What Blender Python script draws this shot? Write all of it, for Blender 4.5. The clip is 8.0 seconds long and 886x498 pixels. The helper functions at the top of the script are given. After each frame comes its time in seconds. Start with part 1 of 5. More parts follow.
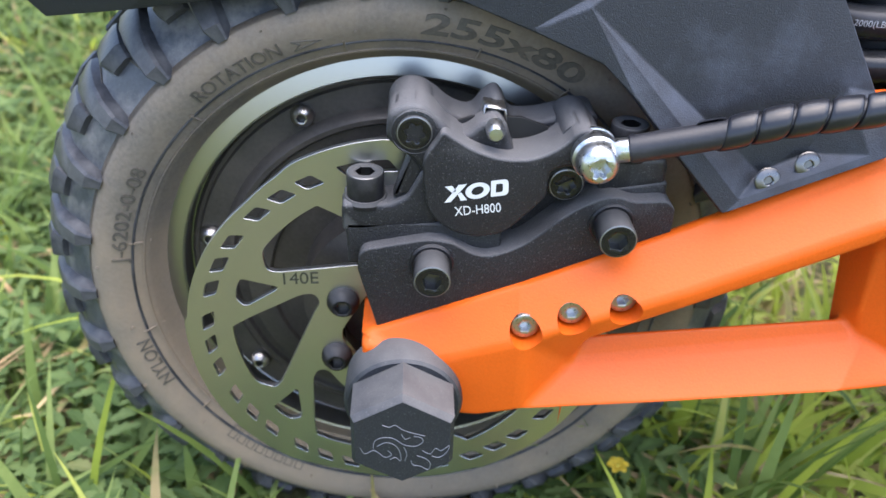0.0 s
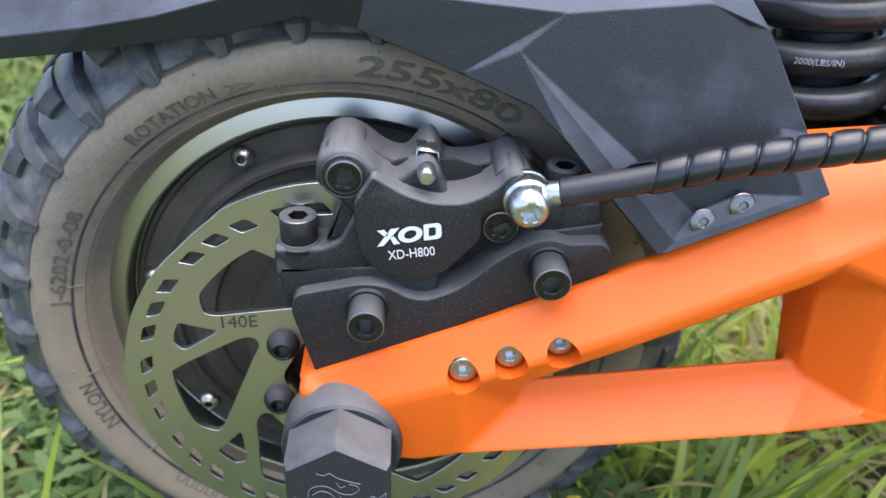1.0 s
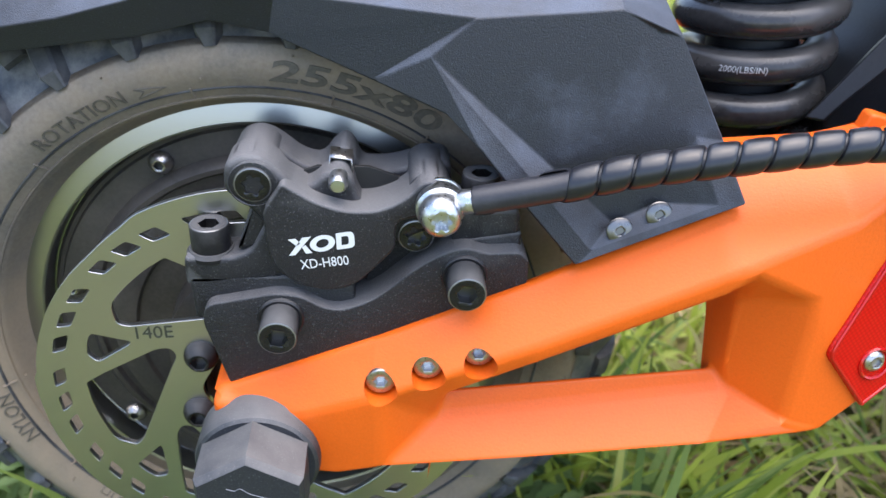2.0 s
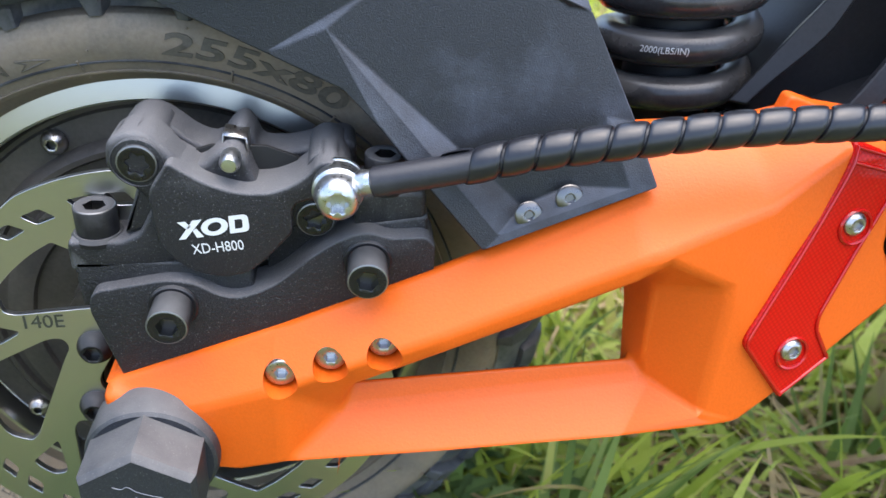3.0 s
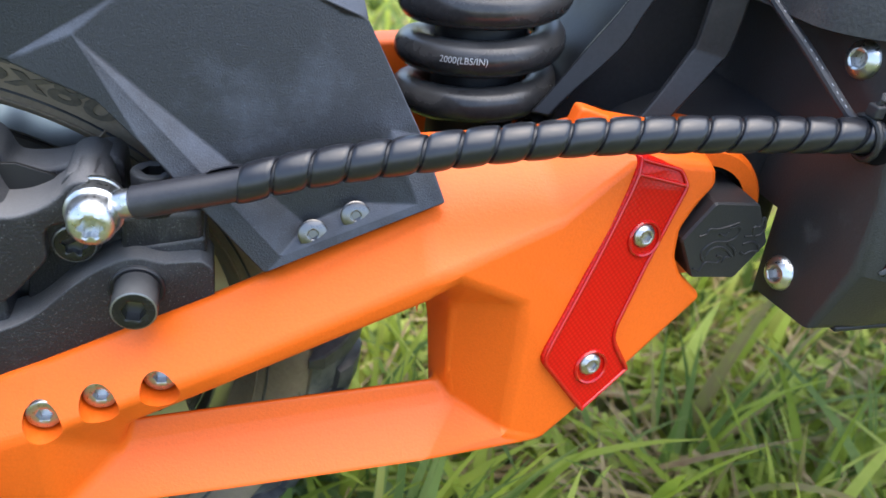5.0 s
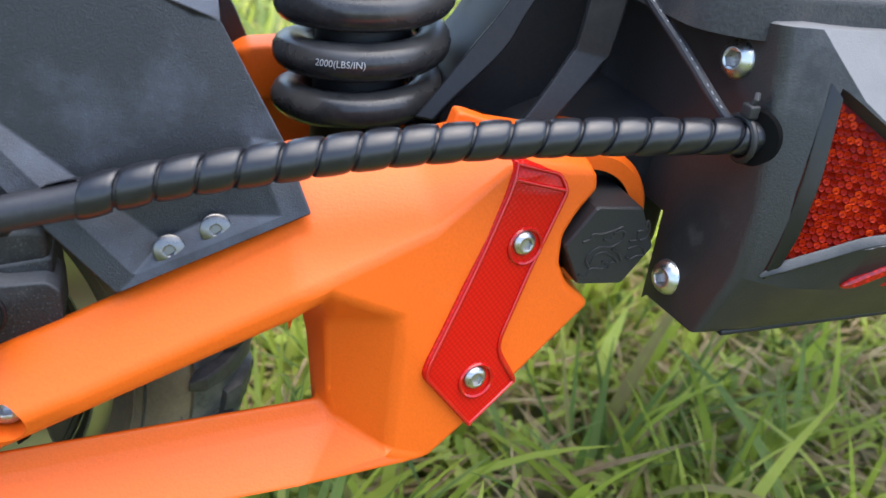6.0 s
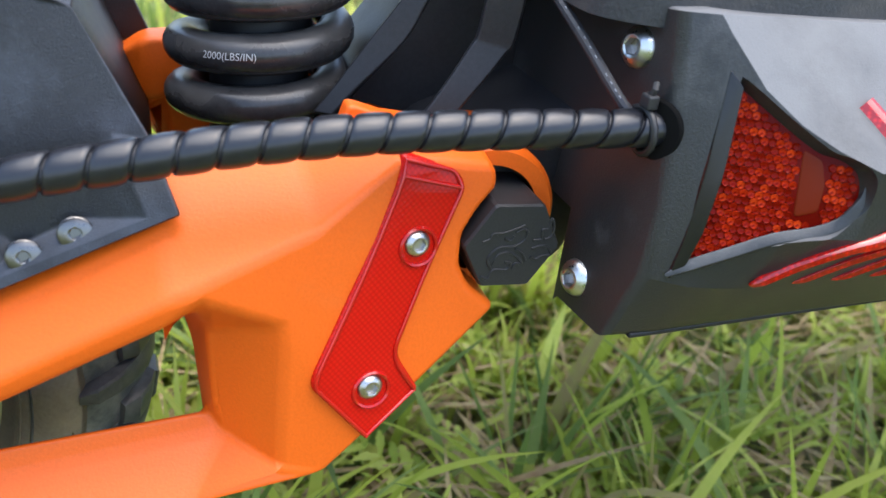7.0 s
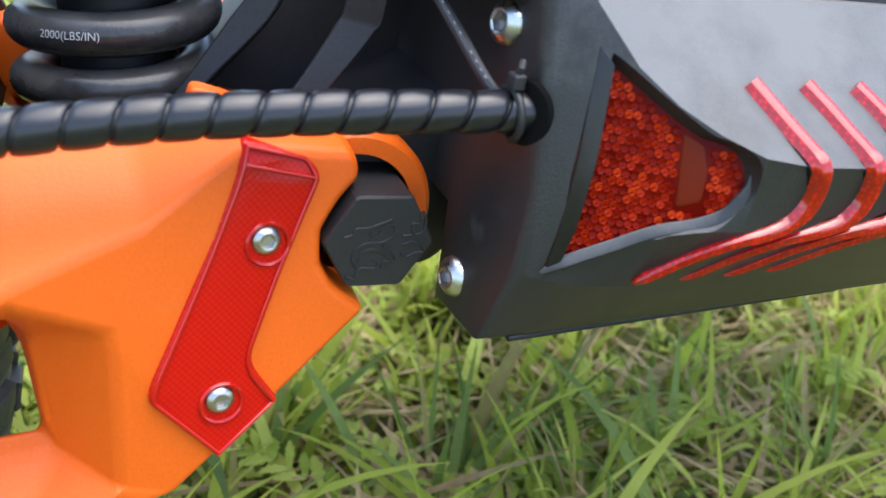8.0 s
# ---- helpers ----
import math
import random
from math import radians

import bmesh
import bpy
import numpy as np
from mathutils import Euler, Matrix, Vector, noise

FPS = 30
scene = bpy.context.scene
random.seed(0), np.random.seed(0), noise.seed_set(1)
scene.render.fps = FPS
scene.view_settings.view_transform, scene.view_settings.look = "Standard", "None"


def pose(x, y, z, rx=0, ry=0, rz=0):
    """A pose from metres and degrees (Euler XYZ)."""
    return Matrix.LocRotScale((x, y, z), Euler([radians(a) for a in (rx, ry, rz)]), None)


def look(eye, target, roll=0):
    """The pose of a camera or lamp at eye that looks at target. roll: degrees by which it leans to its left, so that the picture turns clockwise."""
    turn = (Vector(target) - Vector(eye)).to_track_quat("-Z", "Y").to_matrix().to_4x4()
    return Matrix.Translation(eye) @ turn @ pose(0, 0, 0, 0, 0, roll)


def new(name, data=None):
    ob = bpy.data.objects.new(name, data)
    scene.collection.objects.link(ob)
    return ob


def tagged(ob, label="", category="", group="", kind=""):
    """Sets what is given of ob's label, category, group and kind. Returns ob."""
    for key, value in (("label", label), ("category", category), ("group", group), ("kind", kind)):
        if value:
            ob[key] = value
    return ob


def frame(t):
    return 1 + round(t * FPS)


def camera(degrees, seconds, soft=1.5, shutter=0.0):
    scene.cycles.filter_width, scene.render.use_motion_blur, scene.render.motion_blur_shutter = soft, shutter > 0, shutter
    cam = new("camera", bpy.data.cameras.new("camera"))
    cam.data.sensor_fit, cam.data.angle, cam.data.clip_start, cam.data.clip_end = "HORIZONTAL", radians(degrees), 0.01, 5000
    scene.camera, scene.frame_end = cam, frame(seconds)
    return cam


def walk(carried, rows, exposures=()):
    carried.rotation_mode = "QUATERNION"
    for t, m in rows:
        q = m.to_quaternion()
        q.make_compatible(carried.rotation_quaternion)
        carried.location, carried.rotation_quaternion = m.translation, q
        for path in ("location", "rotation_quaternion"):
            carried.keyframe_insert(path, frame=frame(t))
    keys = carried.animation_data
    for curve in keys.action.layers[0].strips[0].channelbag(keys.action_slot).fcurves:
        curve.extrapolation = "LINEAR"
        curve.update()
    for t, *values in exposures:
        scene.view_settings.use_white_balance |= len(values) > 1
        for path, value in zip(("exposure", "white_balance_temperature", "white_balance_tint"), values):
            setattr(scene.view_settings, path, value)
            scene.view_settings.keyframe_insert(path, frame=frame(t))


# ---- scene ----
cam = camera(57.2, 8.0, soft=1.5)
# seconds, eye, target, roll
PATH = [
    (0.0, (0.0037, -0.2137, 0.2972), (0.0133, -0.0031, 0.1629), 2.05),
    (0.5, (0.0127, -0.2101, 0.2994), (0.0216, 0.0021, 0.1677), 1.61),
    (1.0, (0.0207, -0.2084, 0.3014), (0.0319, 0.0056, 0.1728), 1.80),
    (1.5, (0.0286, -0.2071, 0.3023), (0.0433, 0.0074, 0.1749), 2.25),
    (3.0, (0.0561, -0.1979, 0.2946), (0.0839, 0.0145, 0.1658), 4.26),
    (3.5, (0.0627, -0.1951, 0.2927), (0.0973, 0.0158, 0.1629), 5.32),
    (4.0, (0.0696, -0.1926, 0.2929), (0.1116, 0.0171, 0.1636), 6.21),
    (4.5, (0.0759, -0.1919, 0.2941), (0.1281, 0.0173, 0.1676), 6.95),
    (6.0, (0.1009, -0.1863, 0.2920), (0.1810, 0.0180, 0.1722), 8.29),
    (6.5, (0.1139, -0.1844, 0.2924), (0.1992, 0.0181, 0.1732), 8.56),
    (7.0, (0.1241, -0.1829, 0.2891), (0.2112, 0.0192, 0.1704), 8.47),
    (7.5, (0.1367, -0.1790, 0.2827), (0.2299, 0.0217, 0.1664), 9.05),
    (8.0, (0.1532, -0.1775, 0.2829), (0.2493, 0.0215, 0.1660), 9.11),
]
cam.data.dof.use_dof, cam.data.dof.focus_distance, cam.data.dof.aperture_fstop = True, 0.215, 16.0
# seconds, stops, kelvin, tint
TONE = [(0.0, 2.24, 6450, 15), (3.0, 2.26, 6480, 12), (4.5, 2.28, 6500, 10.5), (6.0, 2.24, 6500, 10), (8.0, 2.22, 6500, 10)]
walk(cam, [(t, look(e, g, r)) for t, e, g, r in PATH], TONE)

# ---- light ----
AXLE = 0.1275
world = bpy.data.worlds.new("world")
scene.world = world
world.use_nodes = True
wn = world.node_tree
sky = wn.nodes.new("ShaderNodeTexSky")
sky.sky_type, sky.sun_disc = "NISHITA", False
sky.sun_elevation, sky.sun_rotation = radians(81), radians(114)
sky.air_density, sky.dust_density = 1.0, 2.0
wn.links.new(sky.outputs[0], wn.nodes["Background"].inputs[0])
wn.nodes["Background"].inputs[1].default_value = 0.13
sun_data = bpy.data.lights.new("sun", "SUN")
sun_data.energy, sun_data.angle, sun_data.color = 1.15, radians(80), (1.0, 0.98, 0.95)
sun_ob = new("sun", sun_data)
sun_ob.matrix_world = look((0.19, -0.085, 1.30), (0, 0, 0))


# ---- materials ----
def material(name, base, rough=0.5, metal=0.0, coat=0.0):
    m = bpy.data.materials.new(name)
    m.use_nodes = True
    b = m.node_tree.nodes["Principled BSDF"]
    b.inputs["Base Color"].default_value = (*base, 1)
    b.inputs["Roughness"].default_value = rough
    b.inputs["Metallic"].default_value = metal
    b.inputs["Coat Weight"].default_value = coat
    return m


def node(m, kind, **values):
    n = m.node_tree.nodes.new(kind)
    for key, value in values.items():
        n.inputs[key].default_value = value
    return n


def link(m, a, b):
    m.node_tree.links.new(a, b)


def coords(m, scale=1.0):
    tc = m.node_tree.nodes.new("ShaderNodeTexCoord")
    mp = node(m, "ShaderNodeMapping", Scale=(scale, scale, scale))
    link(m, tc.outputs["Object"], mp.inputs["Vector"])
    return mp.outputs[0]


def ramp(m, source, stops):
    r = m.node_tree.nodes.new("ShaderNodeValToRGB")
    while len(r.color_ramp.elements) < len(stops):
        r.color_ramp.elements.new(0.5)
    for e, (p, c) in zip(r.color_ramp.elements, stops):
        e.position, e.color = p, (*c, 1)
    link(m, source, r.inputs[0])
    return r.outputs[0]


def mix(m, fac, a, b):
    n = m.node_tree.nodes.new("ShaderNodeMix")
    n.data_type = "RGBA"
    for value, slot in ((fac, 0), (a, 6), (b, 7)):
        if hasattr(value, "links"):
            link(m, value, n.inputs[slot])
        elif slot == 0:
            n.inputs[0].default_value = value
        else:
            n.inputs[slot].default_value = (*value, 1)
    return n.outputs[2]


def bump(m, height, strength, distance):
    n = node(m, "ShaderNodeBump", Strength=strength, Distance=distance)
    link(m, height, n.inputs["Height"])
    link(m, n.outputs[0], m.node_tree.nodes["Principled BSDF"].inputs["Normal"])


def worn(name, base, dust_sky, rough=0.5, metal=0.0, grain=900.0, relief=0.25, spread=(0.5, 0.72), patch=28.0, dist=0.0004, up=0.0, flecks=0.0, vary=0.2, gloss=0.42, edge=0.0):
    """A surface with fine grain in relief, and dusty patches. up adds more where it can settle from above; on fender
    and deck it paints in skylight.
    """
    base, dust_sky = tuple(0.85 * c for c in base), tuple(0.85 * c for c in dust_sky)
    m = material(name, base, rough, metal)
    b = m.node_tree.nodes["Principled BSDF"]
    b.inputs["Specular IOR Level"].default_value = gloss
    v = coords(m)
    big = node(m, "ShaderNodeTexNoise", Scale=patch, Detail=6.0, Roughness=0.65)
    fine = node(m, "ShaderNodeTexNoise", Scale=grain, Detail=3.0, Roughness=0.6)
    for n in (big, fine):
        link(m, v, n.inputs["Vector"])
    fac = big.outputs[0]
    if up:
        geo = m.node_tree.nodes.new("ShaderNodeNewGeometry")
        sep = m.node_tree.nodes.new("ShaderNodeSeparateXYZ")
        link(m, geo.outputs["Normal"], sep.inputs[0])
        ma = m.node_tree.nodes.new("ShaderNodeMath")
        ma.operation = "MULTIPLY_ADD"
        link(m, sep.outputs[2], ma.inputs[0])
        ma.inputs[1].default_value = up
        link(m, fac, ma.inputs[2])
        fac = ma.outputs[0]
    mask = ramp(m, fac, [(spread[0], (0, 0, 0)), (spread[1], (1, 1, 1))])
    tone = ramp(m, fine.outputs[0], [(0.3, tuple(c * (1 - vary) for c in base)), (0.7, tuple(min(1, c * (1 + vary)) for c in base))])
    colour = mix(m, mask, tone, dust_sky)
    if flecks:
        fl = node(m, "ShaderNodeTexNoise", Scale=2300.0, Detail=2.0)
        link(m, v, fl.inputs["Vector"])
        spots = ramp(m, fl.outputs[0], [(0.655, (0, 0, 0)), (0.70, (flecks, flecks, flecks))])
        colour = mix(m, spots, colour, tuple(min(0.5, 1.5 * c + 0.04) for c in dust_sky))
    if edge:
        rim_ = m.node_tree.nodes.new("ShaderNodeNewGeometry")
        colour = mix(m, ramp(m, rim_.outputs["Pointiness"], [(0.54, (0, 0, 0)), (0.66, (edge, edge, edge))]), colour, dust_sky)
    link(m, colour, b.inputs["Base Color"])
    rr = ramp(m, mask, [(0.0, (rough,) * 3), (1.0, (min(1, rough + 0.3),) * 3)])
    link(m, rr, b.inputs["Roughness"])
    if relief:
        bump(m, fine.outputs[0], relief, dist)
    return m


ORANGE = worn("orange_powder_coat", (0.77, 0.121, 0.006), (0.72, 0.155, 0.018), 0.45, grain=1300, relief=0.3, spread=(0.58, 0.95), dist=0.0003, vary=0.05, gloss=0.35)
# Upward facets turn paler and bluer: skylight painted into the colour.
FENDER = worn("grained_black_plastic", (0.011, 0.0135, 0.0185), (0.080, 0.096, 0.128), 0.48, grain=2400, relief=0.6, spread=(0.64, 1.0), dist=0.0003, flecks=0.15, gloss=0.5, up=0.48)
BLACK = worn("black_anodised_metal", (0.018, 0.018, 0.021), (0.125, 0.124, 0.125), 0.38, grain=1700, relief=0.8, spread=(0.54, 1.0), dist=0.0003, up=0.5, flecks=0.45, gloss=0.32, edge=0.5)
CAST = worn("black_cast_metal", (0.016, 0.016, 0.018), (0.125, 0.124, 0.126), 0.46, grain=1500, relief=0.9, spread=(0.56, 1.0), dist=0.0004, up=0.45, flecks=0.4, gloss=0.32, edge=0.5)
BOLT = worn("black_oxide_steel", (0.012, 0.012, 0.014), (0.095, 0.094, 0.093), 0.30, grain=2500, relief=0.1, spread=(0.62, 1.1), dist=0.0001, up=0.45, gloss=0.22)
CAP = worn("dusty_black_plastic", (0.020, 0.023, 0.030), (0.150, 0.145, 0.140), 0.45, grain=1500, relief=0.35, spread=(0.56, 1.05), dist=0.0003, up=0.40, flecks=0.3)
CAP_CLEAN = worn("black_moulded_plastic", (0.02, 0.02, 0.022), (0.045, 0.042, 0.04), 0.5, grain=1800, relief=0.25, spread=(0.55, 0.95), dist=0.0002)
RUBBER = worn("dusty_tyre_rubber", (0.142, 0.126, 0.106), (0.33, 0.252, 0.168), 0.72, grain=800, relief=0.2, spread=(0.36, 0.74), patch=12, dist=0.0003)
TREAD = worn("tread_rubber", (0.056, 0.061, 0.071), (0.25, 0.24, 0.225), 0.36, grain=700, relief=0.3, spread=(0.44, 0.80), patch=85, dist=0.0003)
# Darker copy of the tread rubber: the knobs' shaded sides are in its colour.
KNOB = worn("shaded_knob_rubber", (0.042, 0.044, 0.050), (0.16, 0.16, 0.16), 0.36, grain=700, relief=0.2, spread=(0.44, 0.82), patch=60, dist=0.0003, gloss=0.3)
HOSE = worn("hose_rubber", (0.020, 0.021, 0.026), (0.065, 0.065, 0.068), 0.42, grain=1200, relief=0.15, spread=(0.5, 0.9))
WRAP = worn("glossy_black_plastic", (0.011, 0.012, 0.016), (0.035, 0.035, 0.037), 0.30, grain=600, relief=0.06, spread=(0.6, 0.95), gloss=0.5)
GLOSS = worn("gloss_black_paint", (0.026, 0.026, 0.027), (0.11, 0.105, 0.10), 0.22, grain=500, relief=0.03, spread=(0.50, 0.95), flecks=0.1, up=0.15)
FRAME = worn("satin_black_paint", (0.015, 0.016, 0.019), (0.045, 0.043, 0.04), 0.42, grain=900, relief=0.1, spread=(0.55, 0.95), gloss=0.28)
# Upward slopes turn pale grey: the sky's sheen is in the colour.
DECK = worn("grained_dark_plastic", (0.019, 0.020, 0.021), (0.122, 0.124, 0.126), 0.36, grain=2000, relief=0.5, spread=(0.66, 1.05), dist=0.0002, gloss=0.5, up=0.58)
MAT = worn("rubber_deck_mat", (0.03, 0.032, 0.035), (0.08, 0.075, 0.07), 0.65, grain=1100, relief=0.5, dist=0.0004)
DARK = worn("dark_hub_metal", (0.066, 0.060, 0.055), (0.15, 0.127, 0.105), 0.42, metal=0.35, grain=700, relief=0.12, spread=(0.45, 0.9))
SOCKET = material("socket_shadowed_steel", (0.02, 0.02, 0.02), 0.5, 0.5)
# Bolt heads: shade is painted on the face, highlights on chamfer and socket.
BOLT_FACE = worn("shaded_black_oxide", (0.008, 0.008, 0.009), (0.05, 0.05, 0.05), 0.25, grain=2500, relief=0.05, spread=(0.6, 1.0), dist=0.0001, gloss=0.4)
BOLT_EDGE = material("worn_highlight_edge", (0.20, 0.20, 0.20), 0.35, 0.8)
INNER = material("glint_socket_steel", (0.13, 0.13, 0.128), 0.30, 1.0)
# Near-black for an opening and gaps: their darkness is put into the colour.
HOLE = material("painted_gap_black", (0.006, 0.006, 0.006), 0.95)
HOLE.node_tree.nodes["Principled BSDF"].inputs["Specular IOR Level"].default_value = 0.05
# Darker than the sidewall: shade along raised letter edges is painted in.
LETTER = worn("shaded_letter_rubber", (0.090, 0.080, 0.064), (0.19, 0.155, 0.11), 0.7, grain=800, relief=0.2, spread=(0.5, 0.9), patch=60)
DULL_INK = material("faded_white_print", (0.34, 0.35, 0.36), 0.5)
GREY_INK = material("grey_print", (0.16, 0.17, 0.19), 0.5)
INK = material("white_print", (0.62, 0.63, 0.63), 0.5)
ETCH = material("etched_steel", (0.04, 0.045, 0.035), 0.6, 0.3)


def steel(name, base, rough, rings=False, scratch=0.3):
    base = tuple(0.88 * c for c in base)
    m = material(name, base, rough, 1.0)
    b = m.node_tree.nodes["Principled BSDF"]
    v = coords(m)
    n = node(m, "ShaderNodeTexNoise", Scale=700.0, Detail=5.0, Roughness=0.7)
    link(m, v, n.inputs["Vector"])
    link(m, ramp(m, n.outputs[0], [(0.35, tuple(c * (0.985 if rings else 0.92) for c in base)), (0.65, base)]), b.inputs["Base Color"])
    link(m, ramp(m, n.outputs[0], [(0.3, (rough * (0.97 if rings else 0.75),) * 3), (0.7, (min(1, rough * (1.03 if rings else 1.4)),) * 3)]), b.inputs["Roughness"])
    if rings:
        w = node(m, "ShaderNodeTexWave", Scale=520.0, Distortion=2.5, Detail=4.0)
        w.wave_type, w.rings_direction = "RINGS", "Y"
        w.inputs["Detail Scale"].default_value = 3.0
        link(m, v, w.inputs["Vector"])
        bump(m, w.outputs["Fac"], scratch, 0.0001)
    return m


DISC = steel("brushed_disc_steel", (0.52, 0.53, 0.53), 0.33, True, 0.06)
POLISHED = steel("polished_aluminium", (0.43, 0.43, 0.415), 0.30, True, 0.05)
CHROME = steel("zinc_plated_steel", (0.60, 0.62, 0.63), 0.30)
DULL = steel("dull_zinc_steel", (0.21, 0.205, 0.20), 0.30)
INOX = steel("stainless_screw_steel", (0.50, 0.48, 0.46), 0.3)

RED = material("red_reflector_plastic", (0.62, 0.008, 0.006), 0.22, 0.0, 0.0)
rb = RED.node_tree.nodes["Principled BSDF"]
rv = coords(RED)
rmap = node(RED, "ShaderNodeMapping", Rotation=(0, radians(38), 0), Scale=(900, 0.0, 900))
link(RED, rv, rmap.inputs["Vector"])
chk = node(RED, "ShaderNodeTexVoronoi", Scale=1.0, Randomness=0.0)
link(RED, rmap.outputs[0], chk.inputs["Vector"])
link(RED, ramp(RED, chk.outputs["Distance"], [(0.15, (0.50, 0.008, 0.004)), (0.60, (0.36, 0.005, 0.0025))]), rb.inputs["Base Color"])
bump(RED, chk.outputs["Distance"], 0.25, 0.0003)

RED_RIM = material("smooth_red_plastic", (0.40, 0.006, 0.004), 0.14)
LENS = material("red_lamp_lens", (0.09, 0.002, 0.001), 0.18, 0.0, 0.0)
STRIP = material("red_strip_plastic", (0.31, 0.002, 0.0006), 0.08, 0.0, 0.0)
BAND = material("amber_lamp_window", (0.11, 0.011, 0.003), 0.25, 0.0, 0.0)
CELL = material("red_prism_cell", (0.60, 0.015, 0.005), 0.10, 0.0, 0.0)
sb = STRIP.node_tree.nodes["Principled BSDF"]
sb.inputs["Specular IOR Level"].default_value = 0.75
# small prisms moulded under the clear red face
sv = node(STRIP, "ShaderNodeTexVoronoi", Scale=850.0, Randomness=0.55)
link(STRIP, coords(STRIP), sv.inputs["Vector"])
link(STRIP, ramp(STRIP, sv.outputs["Distance"], [(0.12, (0.58, 0.007, 0.002)), (0.55, (0.27, 0.003, 0.001))]), sb.inputs["Base Color"])
for m_, gloss_ in ((RED, 0.2), (LENS, 0.06), (CELL, 0.06), (BAND, 0.1)):
    m_.node_tree.nodes["Principled BSDF"].inputs["Specular IOR Level"].default_value = gloss_
# each cell of the lens bends the light its own way: dark, red or orange
info = CELL.node_tree.nodes.new("ShaderNodeObjectInfo")
ln = node(CELL, "ShaderNodeTexNoise", Scale=900.0, Detail=2.0)
link(CELL, coords(CELL), ln.inputs["Vector"])
tone_ = ramp(CELL, info.outputs["Random"], [(0.0, (0.10, 0.003, 0.0007)), (0.4, (0.19, 0.007, 0.0015)), (0.8, (0.34, 0.018, 0.003)), (1.0, (0.50, 0.042, 0.006))])
link(CELL, mix(CELL, ramp(CELL, ln.outputs[0], [(0.45, (0, 0, 0)), (0.65, (1, 1, 1))]), tone_, (0.13, 0.002, 0.001)), CELL.node_tree.nodes["Principled BSDF"].inputs["Base Color"])


# ---- mesh helpers ----
def finish(bm, name, mat, smooth=35):
    bmesh.ops.recalc_face_normals(bm, faces=bm.faces)
    for f in bm.faces:
        f.smooth = True
    for e in bm.edges:
        e.smooth = len(e.link_faces) != 2 or e.calc_face_angle(3.2) < radians(smooth)
    me = bpy.data.meshes.new(name)
    bm.to_mesh(me)
    bm.free()
    for m in mat if isinstance(mat, (list, tuple)) else (mat,):
        me.materials.append(m)
    return me


def part(name, bm, mat, parent, label="", smooth=35, m=None):
    me = bm if isinstance(bm, bpy.types.Mesh) else finish(bm, name, mat, smooth)
    ob = new(name, me)
    ob.parent = parent
    if m is not None:
        ob.matrix_local = m
    return tagged(ob, label)


def offset(loop, d):
    """A closed outline moved inwards by d (counter-clockwise loops shrink)."""
    out, n = [], len(loop)
    for i in range(n):
        a, b, c = (Vector(loop[(i + k) % n]) for k in (-1, 0, 1))
        u, v = (b - a).normalized(), (c - b).normalized()
        nu, nv = Vector((-u.y, u.x)), Vector((-v.y, v.x))
        s = nu + nv
        s = nu if s.length < 1e-6 else s / max(0.35, s.dot(nu))
        out.append(tuple(b + s * d))
    return out


def area(loop):
    return sum(a[0] * b[1] - b[0] * a[1] for a, b in zip(loop, loop[1:] + loop[:1])) / 2


def ccw(loop, way=1):
    return list(loop) if area(loop) * way > 0 else list(reversed(loop))


def rounded(loop, r, steps=4):
    """An outline with its corners rounded off; r: one radius, or one for each corner."""
    out, n = [], len(loop)
    for i in range(n):
        a, b, c = (Vector(loop[(i + k) % n]) for k in (-1, 0, 1))
        q = r[i] if isinstance(r, (list, tuple)) else r
        q = min(q, 0.49 * (a - b).length, 0.49 * (c - b).length)
        if q < 1e-5:
            out.append(tuple(b))
            continue
        p0, p2 = b + (a - b).normalized() * q, b + (c - b).normalized() * q
        for k in range(steps + 1):
            t = k / steps
            out.append(tuple(p0 * (1 - t) ** 2 + b * 2 * t * (1 - t) + p2 * t * t))
    return out


def slab(outer, front, back, r=0.001, holes=(), steps=3, hole_r=0.0, depth=None):
    """A plate in the x-z plane from y=front (towards the viewer, rounded by r) to y=back. depth(x, z) shifts y."""
    bm = bmesh.new()
    shift = depth or (lambda x, z: 0.0)

    def ring(loop, y):
        return [bm.verts.new((x, y + shift(x, z), z)) for x, z in loop]

    fronts, backs = [], []
    for k, loop in enumerate([ccw(outer)] + [ccw(h, -1) for h in holes]):
        rr = r if k == 0 else hole_r
        rings = []
        if rr > 0:
            for s in range(steps + 1):
                a = (math.pi / 2) * s / steps
                rings.append(ring(offset(loop, rr * (1 - math.sin(a))), front + rr * (1 - math.cos(a)) ))
        else:
            rings.append(ring(loop, front))
        rings.append(ring(loop, back))
        for p, q in zip(rings, rings[1:]):
            for i in range(len(p)):
                j = (i + 1) % len(p)
                bm.faces.new((p[i], p[j], q[j], q[i]))
        fronts.append(rings[0])
        backs.append(rings[-1])
    for group in (fronts, backs):
        edges = [bm.edges.get((g[i], g[(i + 1) % len(g)])) for g in group for i in range(len(g))]
        bmesh.ops.triangle_fill(bm, use_beauty=True, use_dissolve=False, edges=edges)
    return bm


